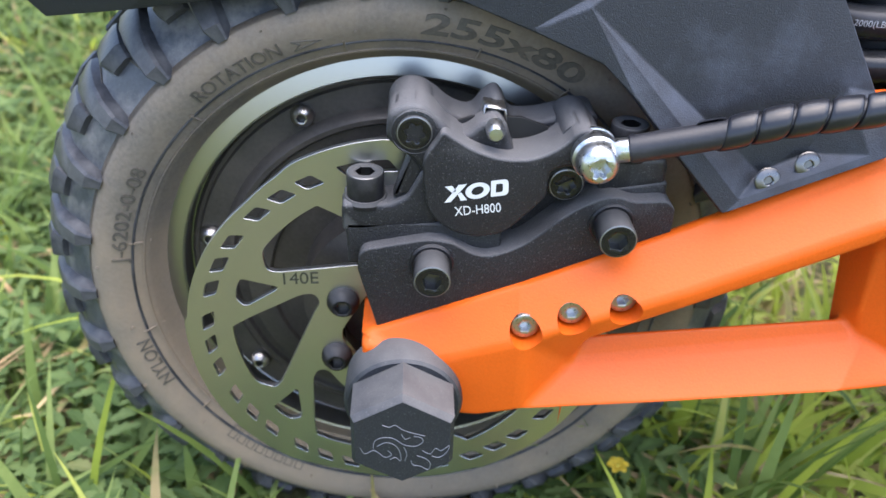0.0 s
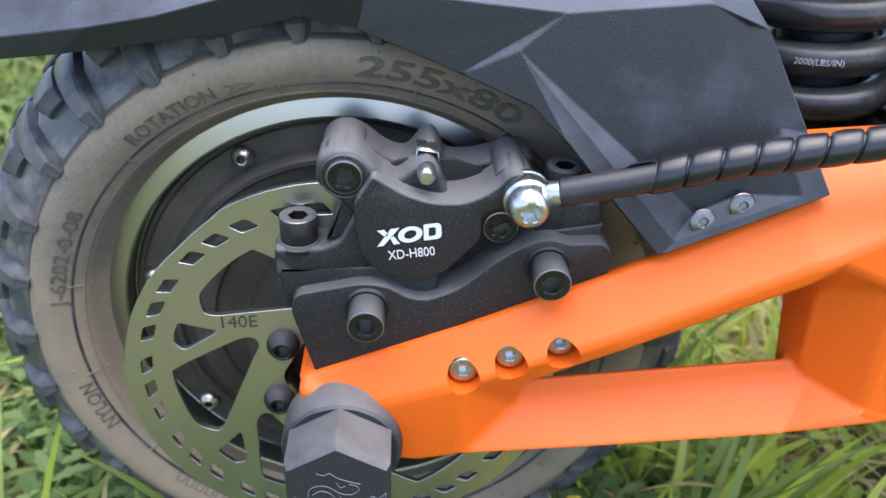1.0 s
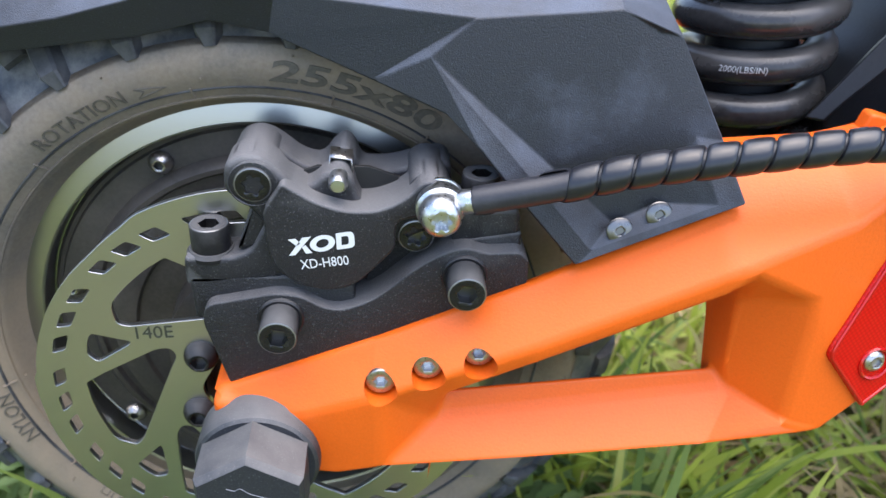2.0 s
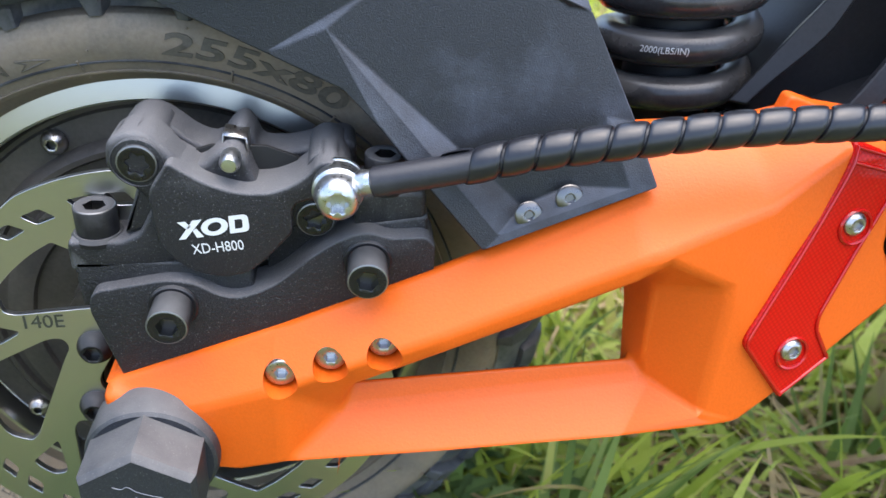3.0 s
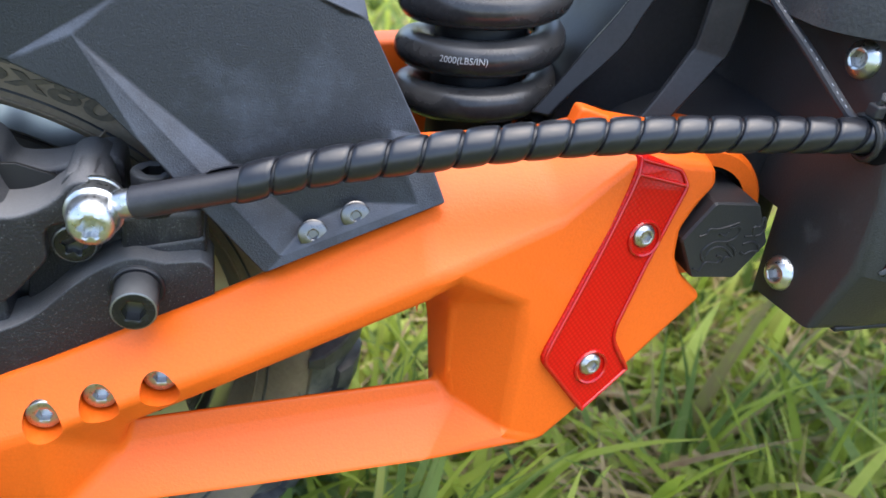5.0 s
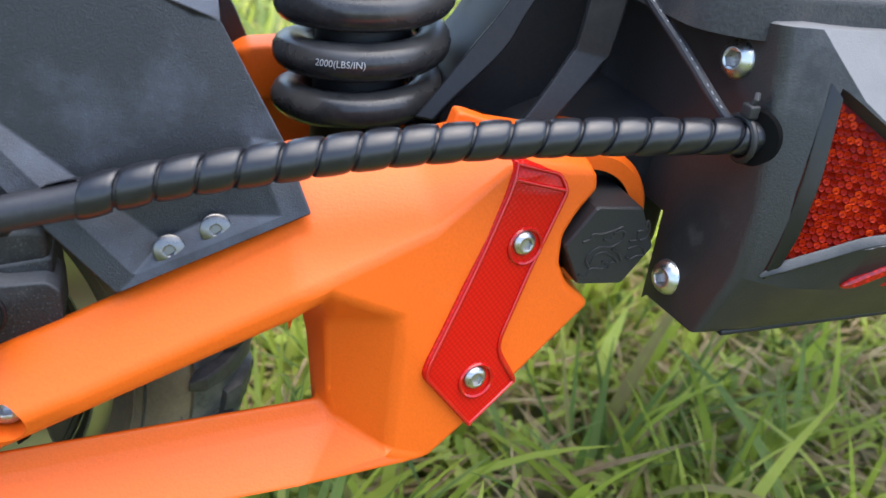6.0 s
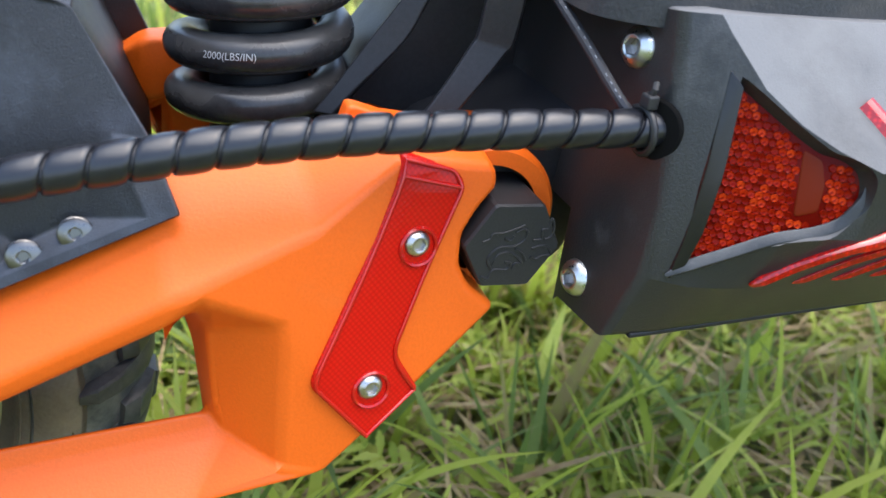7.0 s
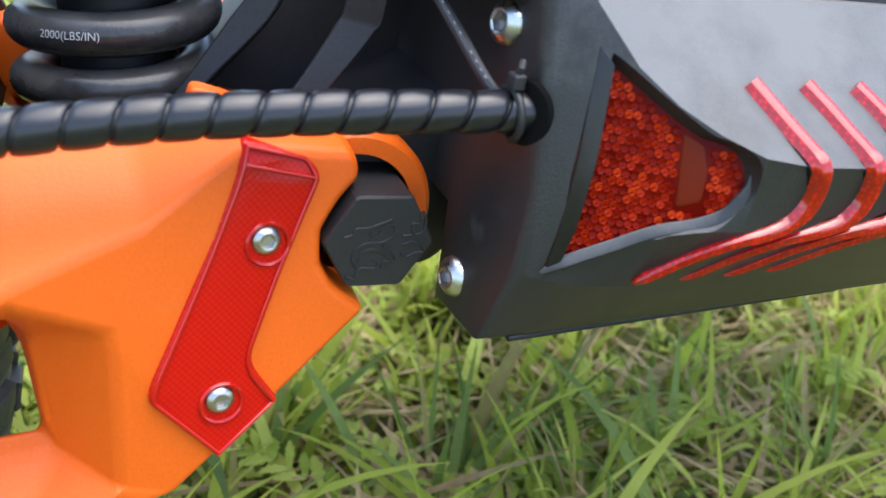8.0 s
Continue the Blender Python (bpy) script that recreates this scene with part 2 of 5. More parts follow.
def lathe(profile, n=64, centre=(0, 0), shape=None, closed=False, bm=None):
    """A profile of (radius, y) turned about the y axis through centre (x, z). shape(k, angle): factor on ring k."""
    bm = bm or bmesh.new()
    rings = []
    for k, (r, y) in enumerate(profile):
        if r < 1e-6:
            rings.append([bm.verts.new((centre[0], y, centre[1]))])
            continue
        ring = []
        for i in range(n):
            a = 2 * math.pi * i / n
            q = r * (shape(k, a) if shape else 1)
            ring.append(bm.verts.new((centre[0] + q * math.cos(a), y, centre[1] + q * math.sin(a))))
        rings.append(ring)
    pairs = list(zip(rings, rings[1:])) + ([(rings[-1], rings[0])] if closed else [])
    for p, q in pairs:
        for i in range(n):
            j = (i + 1) % n
            if len(p) == 1:
                bm.faces.new((p[0], q[j], q[i]))
            elif len(q) == 1:
                bm.faces.new((p[i], p[j], q[0]))
            else:
                bm.faces.new((p[i], p[j], q[j], q[i]))
    return bm


def sweep(points, radius, n=14, cap=True, squash=1.0):
    """A round bar along points; radius: a number or one for each point."""
    bm = bmesh.new()
    pts = [Vector(p) for p in points]
    rings, side = [], None
    for i, p in enumerate(pts):
        d = (pts[min(i + 1, len(pts) - 1)] - pts[max(i - 1, 0)]).normalized()
        side = (side or Vector((0, 0, 1)) if abs(d.z) < 0.9 else side or Vector((1, 0, 0)))
        side = (side - d * side.dot(d)).normalized()
        other = d.cross(side)
        r = radius[i] if isinstance(radius, (list, tuple)) else radius
        rings.append([bm.verts.new(p + (side * math.cos(2 * math.pi * k / n) + other * squash * math.sin(2 * math.pi * k / n)) * r) for k in range(n)])
    for p, q in zip(rings, rings[1:]):
        for k in range(n):
            bm.faces.new((p[k], p[(k + 1) % n], q[(k + 1) % n], q[k]))
    if cap:
        bm.faces.new(rings[0])
        bm.faces.new(rings[-1])
    return bm


FLAT = ((-1.08, -0.6), (-1.0, 0.7), (-0.86, 0.95), (-0.7, 1.0), (0.7, 1.0), (0.86, 0.95), (1.0, 0.7), (1.08, -0.6))
BEVELLED = ((-1.08, -0.6), (-1.02, 0.75), (-0.95, 0.95), (-0.85, 1.0), (0.22, 1.0), (0.34, 0.94), (1.04, -0.05), (1.08, -0.6))


def ribbon(points, half, height, out=(-0.25, -0.9, 0.3), section=FLAT):
    """A flat-topped bar along points that lie on a surface whose outward way is out; half: half widths, one for each point."""
    bm = bmesh.new()
    pts = [Vector(p) for p in points]
    rings = []
    for i, p in enumerate(pts):
        d = (pts[min(i + 1, len(pts) - 1)] - pts[max(i - 1, 0)]).normalized()
        up_ = out[i] if isinstance(out, list) else Vector(out)
        o = (up_ - d * d.dot(up_)).normalized()
        w = d.cross(o)
        h = half[i]
        rings.append([bm.verts.new(p + w * u * h + o * v * height * min(1.0, h / 0.0012)) for u, v in section])
    for p, q in zip(rings, rings[1:]):
        for k in range(8):
            bm.faces.new((p[k], p[(k + 1) % 8], q[(k + 1) % 8], q[k]))
    bm.faces.new(rings[0])
    bm.faces.new(rings[-1])
    return bm


def glide(points, steps=8):
    """Points on a smooth line through the given ones."""
    pts = [Vector(p) for p in points]
    out = []
    for i in range(len(pts) - 1):
        a, b, c, d = (pts[min(max(i + k, 0), len(pts) - 1)] for k in (-1, 0, 1, 2))
        for s in range(steps):
            t = s / steps
            out.append(0.5 * (2 * b + (c - a) * t + (2 * a - 5 * b + 4 * c - d) * t * t + (3 * b - a - 3 * c + d) * t ** 3))
    return out + [pts[-1]]


def faces(points, polys):
    bm = bmesh.new()
    vs = {k: bm.verts.new(p) for k, p in points.items()}
    for poly in polys:
        bm.faces.new([vs[k] for k in poly])
    return bm


def hexed(a):
    return math.cos(math.pi / 6) / math.cos((a % (math.pi / 3)) - math.pi / 6)


def starred(a):
    return 0.86 + 0.14 * math.cos(6 * a)


def screw(kind, r, h, socket, form=hexed):
    """A screw head with its foot at y=0, its top at y=-h: 'cap' or 'button'; n steps of the socket inside."""
    n = 48
    sd = min(h * 0.62, socket * 1.1)
    if kind == "cap":
        prof = [(r, 0.0), (r, -h + 0.1 * r), (r * 0.97, -h + 0.04 * r), (r * 0.9, -h), (socket * 1.12, -h), (socket, -h + 0.05 * r), (socket * 0.96, -h + sd), (1e-9, -h + sd)]
        first = 5
    else:
        prof = [(r, 0.0), (r, -h * 0.15)]
        for k in range(1, 7):
            a = math.radians(15 * k * 0.92)
            prof.append((r * (1 - 0.52 * math.sin(a) ** 2) if k < 6 else socket * 1.25, -h * (0.15 + 0.85 * math.sin(a))))
        prof += [(socket * 1.1, -h), (socket, -h + 0.04 * r), (socket * 0.95, -h + sd), (1e-9, -h + sd)]
        first = len(prof) - 3
    bm = lathe(prof, n, shape=lambda k, a: form(a) if k >= first else 1)
    for f in bm.faces:
        f.material_index = int(all(math.hypot(v.co.x, v.co.z) < socket * 1.05 for v in f.verts))
        if kind == "cap" and not f.material_index and all(v.co.y < -h + 0.06 * r for v in f.verts):
            f.material_index = 3 if all(math.hypot(v.co.x, v.co.z) > 0.88 * r for v in f.verts) else 2
    return bm


def aim(place, way=(0, -1, 0), spin=0.0):
    """A pose at place that turns the local -y axis along way."""
    q = Vector((0, -1, 0)).rotation_difference(Vector(way).normalized())
    return Matrix.Translation(place) @ q.to_matrix().to_4x4() @ Matrix.Rotation(radians(spin), 4, "Y")


def letters(text, size, extrude=0.0, outline=0.0, bold=0.0):
    """The mesh of a line of text: vertices (x along the line, y up, z out) and faces."""
    cu = bpy.data.curves.new("letters", "FONT")
    cu.body, cu.size, cu.extrude, cu.resolution_u = text, size, extrude, 3
    cu.offset = bold
    cu.align_x, cu.align_y = "CENTER", "CENTER"
    if outline:
        cu.fill_mode, cu.bevel_depth, cu.bevel_resolution = "NONE", outline, 1
    ob = bpy.data.objects.new("letters", cu)
    scene.collection.objects.link(ob)
    bpy.context.view_layer.update()
    me = bpy.data.meshes.new_from_object(ob.evaluated_get(bpy.context.evaluated_depsgraph_get()))
    vs, fs = [v.co.copy() for v in me.vertices], [tuple(p.vertices) for p in me.polygons]
    bpy.data.objects.remove(ob)
    bpy.data.meshes.remove(me)
    return vs, fs


def lettering(text, size, extrude, place, outline=0.0, bold=0.0):
    """A mesh of text whose vertices go through place(x, y, z)."""
    vs, fs = letters(text, size, extrude, outline, bold)
    bm = bmesh.new()
    bv = [bm.verts.new(place(*v)) for v in vs]
    for f in fs:
        bm.faces.new([bv[i] for i in f])
    return bm


# ---- ground ----
gm = worn("meadow_soil", (0.19, 0.145, 0.08), (0.13, 0.155, 0.055), 0.9, grain=300, relief=0.5, spread=(0.35, 0.65), patch=9, dist=0.004)
bm = bmesh.new()
xs = [-300, -40, -8, -3] + [-1.5 + 0.1 * i for i in range(36)] + [4, 8, 40, 300]
ys = [-300, -40, -8, -3] + [-1.2 + 0.1 * i for i in range(36)] + [4, 8, 40, 300]


def ground_z(x, y):
    if abs(x) > 3 or abs(y) > 3:
        return -0.004
    return -0.004 + 0.007 * noise.noise((x * 4, y * 4, 0.3)) * min(1.0, max(0.0, (math.hypot(x, y - 0.05) - 0.05) * 6))


grid = [[bm.verts.new((x, y, ground_z(x, y))) for x in xs] for y in ys]
for r0, r1 in zip(grid, grid[1:]):
    for i in range(len(xs) - 1):
        bm.faces.new((r0[i], r0[i + 1], r1[i + 1], r1[i]))
tagged(new("ground", finish(bm, "ground", gm)), "earthy meadow ground under green grass", "ground", kind="structure")

# ---- electric scooter ----
scooter = tagged(new("electric_scooter"), "black and orange off-road electric scooter parked on grass", "scooter")
scooter.location = (0, 0, AXLE)
MID = 0.052
BODY = [(0.085, 0.031), (0.0862, 0.0275), (0.0878, 0.0255), (0.0884, 0.0238), (0.0905, 0.0226), (0.095, 0.0196), (0.099, 0.0182), (0.1025, 0.0182),
        (0.1058, 0.0198), (0.1072, 0.0218), (0.1090, 0.0228), (0.1140, 0.0262), (0.1190, 0.0308), (0.1228, 0.0372), (0.1250, 0.0445), (0.1256, MID)]
CUT = 10
profile = BODY[:CUT] + [(0.105, 0.035), (0.080, 0.036)]
tyre = part("tyre", lathe(profile, 160, closed=True), RUBBER, scooter, "dusty brown-grey off-road rubber tyre", 50)
part("far_sidewall", lathe([(r, 2 * MID - y) for r, y in profile], 120, closed=True), RUBBER, tyre)
crown = BODY[CUT - 2:]
part("tread_band", lathe([(0.1045, 0.024)] + crown + [(r, 2 * MID - y) for r, y in reversed(crown[:-1])] + [(0.1045, 2 * MID - 0.024)], 160, closed=True), TREAD, tyre, "blue-grey tread rubber", 40)


def side_y(r):
    for (ra, ya), (rb_, yb) in zip(BODY, BODY[1:]):
        if ra <= r <= rb_:
            return ya + (yb - ya) * (r - ra) / (rb_ - ra)
    return BODY[-1][1]


# knobs: a tapered ridge from the sidewall over the shoulder to the crown
STATIONS = [(0.1056, 0.0197, 0.0016, 0.0012), (0.1080, 0.0220, 0.0029, 0.0044), (0.1140, 0.0262, 0.0034, 0.0040), (0.119, 0.0308, 0.0039, 0.0028), (0.1228, 0.0372, 0.0046, 0.0024), (0.1248, 0.0440, 0.0046, 0.0022)]


OUTER = [(0.1165, 0.0284, 0.0036, 0.0020), (0.1195, 0.0314, 0.0050, 0.0038), (0.1228, 0.0372, 0.0052, 0.0032), (0.1246, 0.0430, 0.0046, 0.0026)]


def knob(sign, stations=STATIONS):
    kb = bmesh.new()
    rows = []
    for k, (r, y, w, h) in enumerate(stations):
        tilt = -0.0005 * k * sign
        j = min(k + 1, len(stations) - 1)
        i = max(k - 1, 0)
        t = Vector((stations[j][1] - stations[i][1], stations[j][0] - stations[i][0])).normalized()
        ny, nr = -t.y, t.x
        if k == 0 and stations is STATIONS:
            ny, nr = -0.9, -0.1
        row = []
        for s, up in ((-1.25, -0.4), (-1.0, 0.85), (-0.8, 1.0), (0.7, 1.0), (1.0, 0.80), (1.5, -0.3)):
            rr, yy = r + nr * h * up, y + ny * h * up
            row.append(kb.verts.new((s * w + tilt, yy if sign > 0 else 2 * MID - yy, rr)))
        rows.append(row)
    for p, q in zip(rows, rows[1:]):
        for i in range(5):
            kb.faces.new((p[i], p[i + 1], q[i + 1], q[i]))
    kb.faces.new(rows[0])
    kb.faces.new(rows[-1])
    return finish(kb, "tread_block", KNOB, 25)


for sign, first in ((1, 0.0), (-1, 6.0)):
    me, outer_me = knob(sign), knob(sign, OUTER)
    for k in range(30):
        part("tread_block", me, TREAD, tyre, m=Matrix.Rotation(radians(-(41.4 + first + k * 12)), 4, "Y"))
        part("tread_block", outer_me, TREAD, tyre, m=Matrix.Rotation(radians(-(46.6 + first + k * 12)), 4, "Y"))
# centre blocks
kb = bmesh.new()
for z0, s in ((0.1245, 1.0), (0.1278, 1.0), (0.1286, 0.86)):
    for x, y in ((-0.0065, -0.006), (0.0045, -0.006), (0.0065, 0.006), (-0.0045, 0.006)):
        kb.verts.new((x * s, MID + y * s, z0))
kb.verts.ensure_lookup_table()
for b in (0, 4):
    for i in range(4):
        j = (i + 1) % 4
        kb.faces.new([kb.verts[q] for q in (b + i, b + j, b + 4 + j, b + 4 + i)])
kb.faces.new([kb.verts[q] for q in (8, 9, 10, 11)])
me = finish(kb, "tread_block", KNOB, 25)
for k in range(30):
    part("tread_block", me, TREAD, tyre, m=Matrix.Rotation(radians(k * 12 + 3), 4, "Y"))


def on_tyre(r0, angle, lift=0.0):
    """Text laid round the sidewall, read clockwise, its feet towards the hub."""
    def place(x, y, z):
        r = r0 + y
        a = radians(angle) - x / r0
        return r * math.cos(a), side_y(r) - z - lift, r * math.sin(a)
    return place


for text, size, r0, angle, height in (("ROTATION", 0.0062, 0.0963, 120.8, 0.0005), ("J-6202-0-08", 0.0064, 0.0962, 160.0, 0.0005), ("NYLON", 0.0062, 0.0952, 198.3, 0.0005)):
    wide = 1.28 if text[0] == "J" else 1.0
    lay = on_tyre(r0, angle)
    part("raised_lettering", lettering(text, size, height, lambda x, y, z: lay(wide * x, y, z)), LETTER, tyre, "raised rubber letters")
place_ = on_tyre(0.0984, 71.6)
part("raised_lettering", lettering("255x80", 0.0098, 0.0004, lambda x, y, z: place_(1.74 * x + 0.18 * y, 0.92 * y, z), bold=0.00022), LETTER, tyre, "large raised rubber letters")
# arrow beside the word, and unreadable marks as bars
pl = on_tyre(0.0958, 106.8)
part("raised_arrow", sweep([pl(-0.0042, 0.0017, 0.0), pl(0.0000, 0.0010, 0.0), pl(0.0046, 0.0, 0.0), pl(0.0000, -0.0008, 0.0), pl(-0.0044, -0.0014, 0.0), pl(-0.0020, 0.0002, 0.0), pl(-0.0042, 0.0017, 0.0)], 0.00035, 6), LETTER, tyre, "raised rubber arrow outline")
for angle in (225.5, 228.1, 230.7, 233.3, 236, 238.6, 241.2, 244):
    pl = on_tyre(0.0935, angle)
    ring_ = [(-0.0014, -0.0022), (0.0014, -0.0022), (0.0014, 0.0022), (-0.0014, 0.0022), (-0.0014, -0.0022)]
    part("raised_mark", sweep([pl(x, y, 0.0) for x, y in ring_], 0.0003, 6), LETTER, tyre)
# hairline seams over the shoulder between the knobs
for k in range(30):
    a = radians(41.4 + (k + 0.56) * 12)
    pts = []
    for i, (rad, yy) in enumerate(BODY[9:14]):
        b_ = a + radians(1.2 * i if k % 2 else -0.8 * i)
        pts.append((rad * math.cos(b_) * 1.001, yy - 0.0002, rad * math.sin(b_) * 1.001))
    part("mould_seam", sweep(pts, 0.00028, 5), LETTER, tyre)
# moulding ribs across the bead line, and little vent nibs
for angle in (133.5, 100.4, 75.5, 57.0, 167.0, 190.0, 215.0):
    pl = on_tyre(0.0905, angle)
    part("mould_rib", sweep([pl(0, -0.0028, 0.0002), pl(0, 0, 0.0003), pl(0, 0.0034, 0.0002)], 0.0004, 6), RUBBER, tyre)
for k in range(24):
    pl = on_tyre(0.1035 if k % 2 else 0.0965, 8 + 15 * k)
    part("vent_nib", sweep([pl(0, 0, -0.0002), pl(0.0003, 0.0005, 0.0014)], [0.0004, 0.0002], 6), RUBBER, tyre)
# Ring in the darker rubber: a fine groove's shade put into colour.
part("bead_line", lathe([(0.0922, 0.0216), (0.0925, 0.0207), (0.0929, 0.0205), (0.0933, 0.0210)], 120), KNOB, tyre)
part("bead_ring", lathe([(0.0889, 0.0236), (0.0892, 0.0226), (0.0896, 0.0224), (0.0900, 0.0234)], 120), RUBBER, tyre)

# rim and hub
rim = part("wheel_rim", lathe([(0.0853, 0.040), (0.0853, 0.0330), (0.0849, 0.0324), (0.0842, 0.0322), (0.0783, 0.0309), (0.0776, 0.0312), (0.0771, 0.0335), (0.0766, 0.060)], 160), POLISHED, scooter, "polished aluminium rim band", 30)
part("hub_cover", lathe([(0.0768, 0.0400), (0.0755, 0.0385), (0.0742, 0.0385), (0.0735, 0.0372), (0.0655, 0.0368), (0.0645, 0.0345), (0.0628, 0.0330), (0.0612, 0.0330), (0.0602, 0.0345), (0.0560, 0.0350), (0.0552, 0.0300), (0.050, 0.0285), (0.047, 0.0285), (0.0462, 0.0300), (0.035, 0.0300), (0.034, 0.018), (0.028, 0.016), (0.020, 0.012), (0.018, 0.0)], 120), DARK, rim, "dark dusty hub motor cover", 30)
me = finish(screw("button", 0.0039, 0.0034, 0.0016), "hub_screw", (INOX, INNER), 30)
for k in range(7):
    a = radians(118 + 49.6 * k)
    part("hub_screw", me, INOX, rim, "stainless button-head screw", m=aim((0.0699 * math.cos(a), 0.0366, 0.0699 * math.sin(a))))

# brake disc
def polar(r, a):
    return r * math.cos(radians(a)), r * math.sin(radians(a))


edge = []
for k in range(180):
    a = 2 * k
    edge.append(polar(np.interp((a - 95) % 120, (0, 22, 27, 38, 70, 79, 80, 92, 120), (0.0710, 0.0702, 0.0688, 0.0676, 0.0690, 0.0694, 0.0703, 0.0702, 0.0710)), a))
holes = [rounded([polar(0.0200, 60 * k) for k in range(6)], 0.004)]
for k in range(12):
    for da in (-9, 0, 9):
        a = 124.2 + 30 * k + da
        skew = 1.2
        holes.append(rounded([polar(0.0608, a - 2.7 - skew), polar(0.0608, a + 2.7 - skew), polar(0.0646, a + 2.5 + skew), polar(0.0646, a - 2.5 + skew)], 0.0008, 2))
for k in range(6):
    b = 60 * k
    holes.append(rounded([polar(0.0548, 177 + b), polar(0.0498, 172.6 + b), polar(0.0353, 152.8 + b), polar(0.0318, 149.0 + b), polar(0.0288, 152.6 + b), polar(0.0292, 162.5 + b), polar(0.0459, 207.6 + b), polar(0.0490, 208.6 + b), polar(0.0538, 203 + b), polar(0.0541, 194 + b), polar(0.0546, 184 + b)], [0.0006, 0.003, 0.003, 0.0018, 0.0018, 0.003, 0.003, 0.0012, 0.003, 0.004, 0.004], 3))
    holes.append(rounded([polar(0.0549, 156.4 + b), polar(0.0432, 154.0 + b), polar(0.0432, 155.6 + b), polar(0.0511, 167.6 + b), polar(0.0545, 164.7 + b), polar(0.0552, 160.2 + b)], [0.001, 0.0006, 0.0006, 0.002, 0.001, 0.002], 3))
disc = part("brake_disc", slab(edge, -0.0009, 0.0009, 0.0001, holes, 1, 0.0001), DISC, scooter, "drilled steel brake disc with cut-out spokes", 30)
part("disc_carrier", lathe([(0.0265, 0.0012), (0.0265, 0.004), (0.020, 0.012), (0.012, 0.012)], 64), DARK, disc)
me = finish(screw("button", 0.0053, 0.0047, 0.0025), "disc_screw", (BOLT, INNER, BOLT_FACE, BOLT_EDGE), 30)
for k in range(6):
    part("disc_screw", me, BOLT, disc, "black button-head screw", m=aim((polar(0.0228, 143 + 60 * k)[0], -0.0008, polar(0.0228, 143 + 60 * k)[1])))
part("stamped_text", lettering("140E", 0.0064, 0.0001, lambda x, y, z: (-0.0318 + x * 0.98, -0.00098 - z, 0.0222 + y + 0.05 * x)), ETCH, disc, "stamped size mark")

# axle cap
CAPX, CAPZ = 0.0016, -0.0036
cap = lathe([(0.0180, -0.0180), (0.0182, -0.0285), (0.0177, -0.0300), (0.0168, -0.0308), (1e-9, -0.0308)], 72, (CAPX, CAPZ))
lathe([(0.0172, -0.0306), (0.0172, -0.0440), (0.0162, -0.0458), (0.0158, -0.0462), (1e-9, -0.0462)], 48, (CAPX, CAPZ), lambda k, a: hexed(a + math.pi / 6), bm=cap)
axle_cap = part("axle_cap", cap, CAP, scooter, "dusty black hexagonal axle cap", 20)


def flourish(parent, centre, y, scale, spin):
    """Thin curling relief lines, a plain ornament."""
    for pts in (((-0.65, 0.63), (-0.43, 0.57), (-0.27, 0.63), (-0.05, 0.49), (0.27, 0.38), (0.60, 0.30)),
                ((-1.30, -0.09), (-1.17, -0.27), (-0.92, -0.16), (-0.76, -0.24), (-0.57, -0.38), (-0.38, -0.30), (-0.48, -0.17)),
                ((-0.92, -0.09), (-0.87, 0.13), (-0.65, 0.24), (-0.33, 0.22), (0.00, 0.02), (0.33, -0.02), (0.54, 0.11), (0.49, 0.24), (0.27, 0.29)),
                ((-0.80, -0.03), (-0.54, 0.09), (-0.27, 0.00), (-0.13, -0.22), (-0.11, -0.49), (-0.27, -0.38), (-0.43, -0.46)),
                ((-0.02, -0.05), (0.07, -0.27), (0.02, -0.49)),
                ((0.20, -0.49), (0.27, -0.63), (0.49, -0.67), (0.71, -0.78), (0.78, -0.60), (0.65, -0.43), (0.38, -0.33)),
                ((0.54, -0.16), (0.76, -0.27), (0.92, -0.09), (1.09, -0.16), (1.33, 0.00), (1.25, -0.22), (1.03, -0.38), (0.82, -0.33)),
                ((-0.09, 0.35), (0.02, 0.20), (0.17, 0.25))):
        c, s = math.cos(radians(spin)), math.sin(radians(spin))
        line = glide([(centre[0] + scale * (c * u - s * 1.3 * v), y, centre[1] + scale * (s * u + c * 1.3 * v)) for u, v in pts], 5)
        # Axle cap lines are pale: caught light and dirt are in their colour.
        part("relief_line", sweep(line, scale * (0.045 if spin else 0.012), 6), CAP_CLEAN if spin else GREY_INK, parent)


flourish(axle_cap, (0.0022, -0.0045), -0.0463, 0.0098, 0)

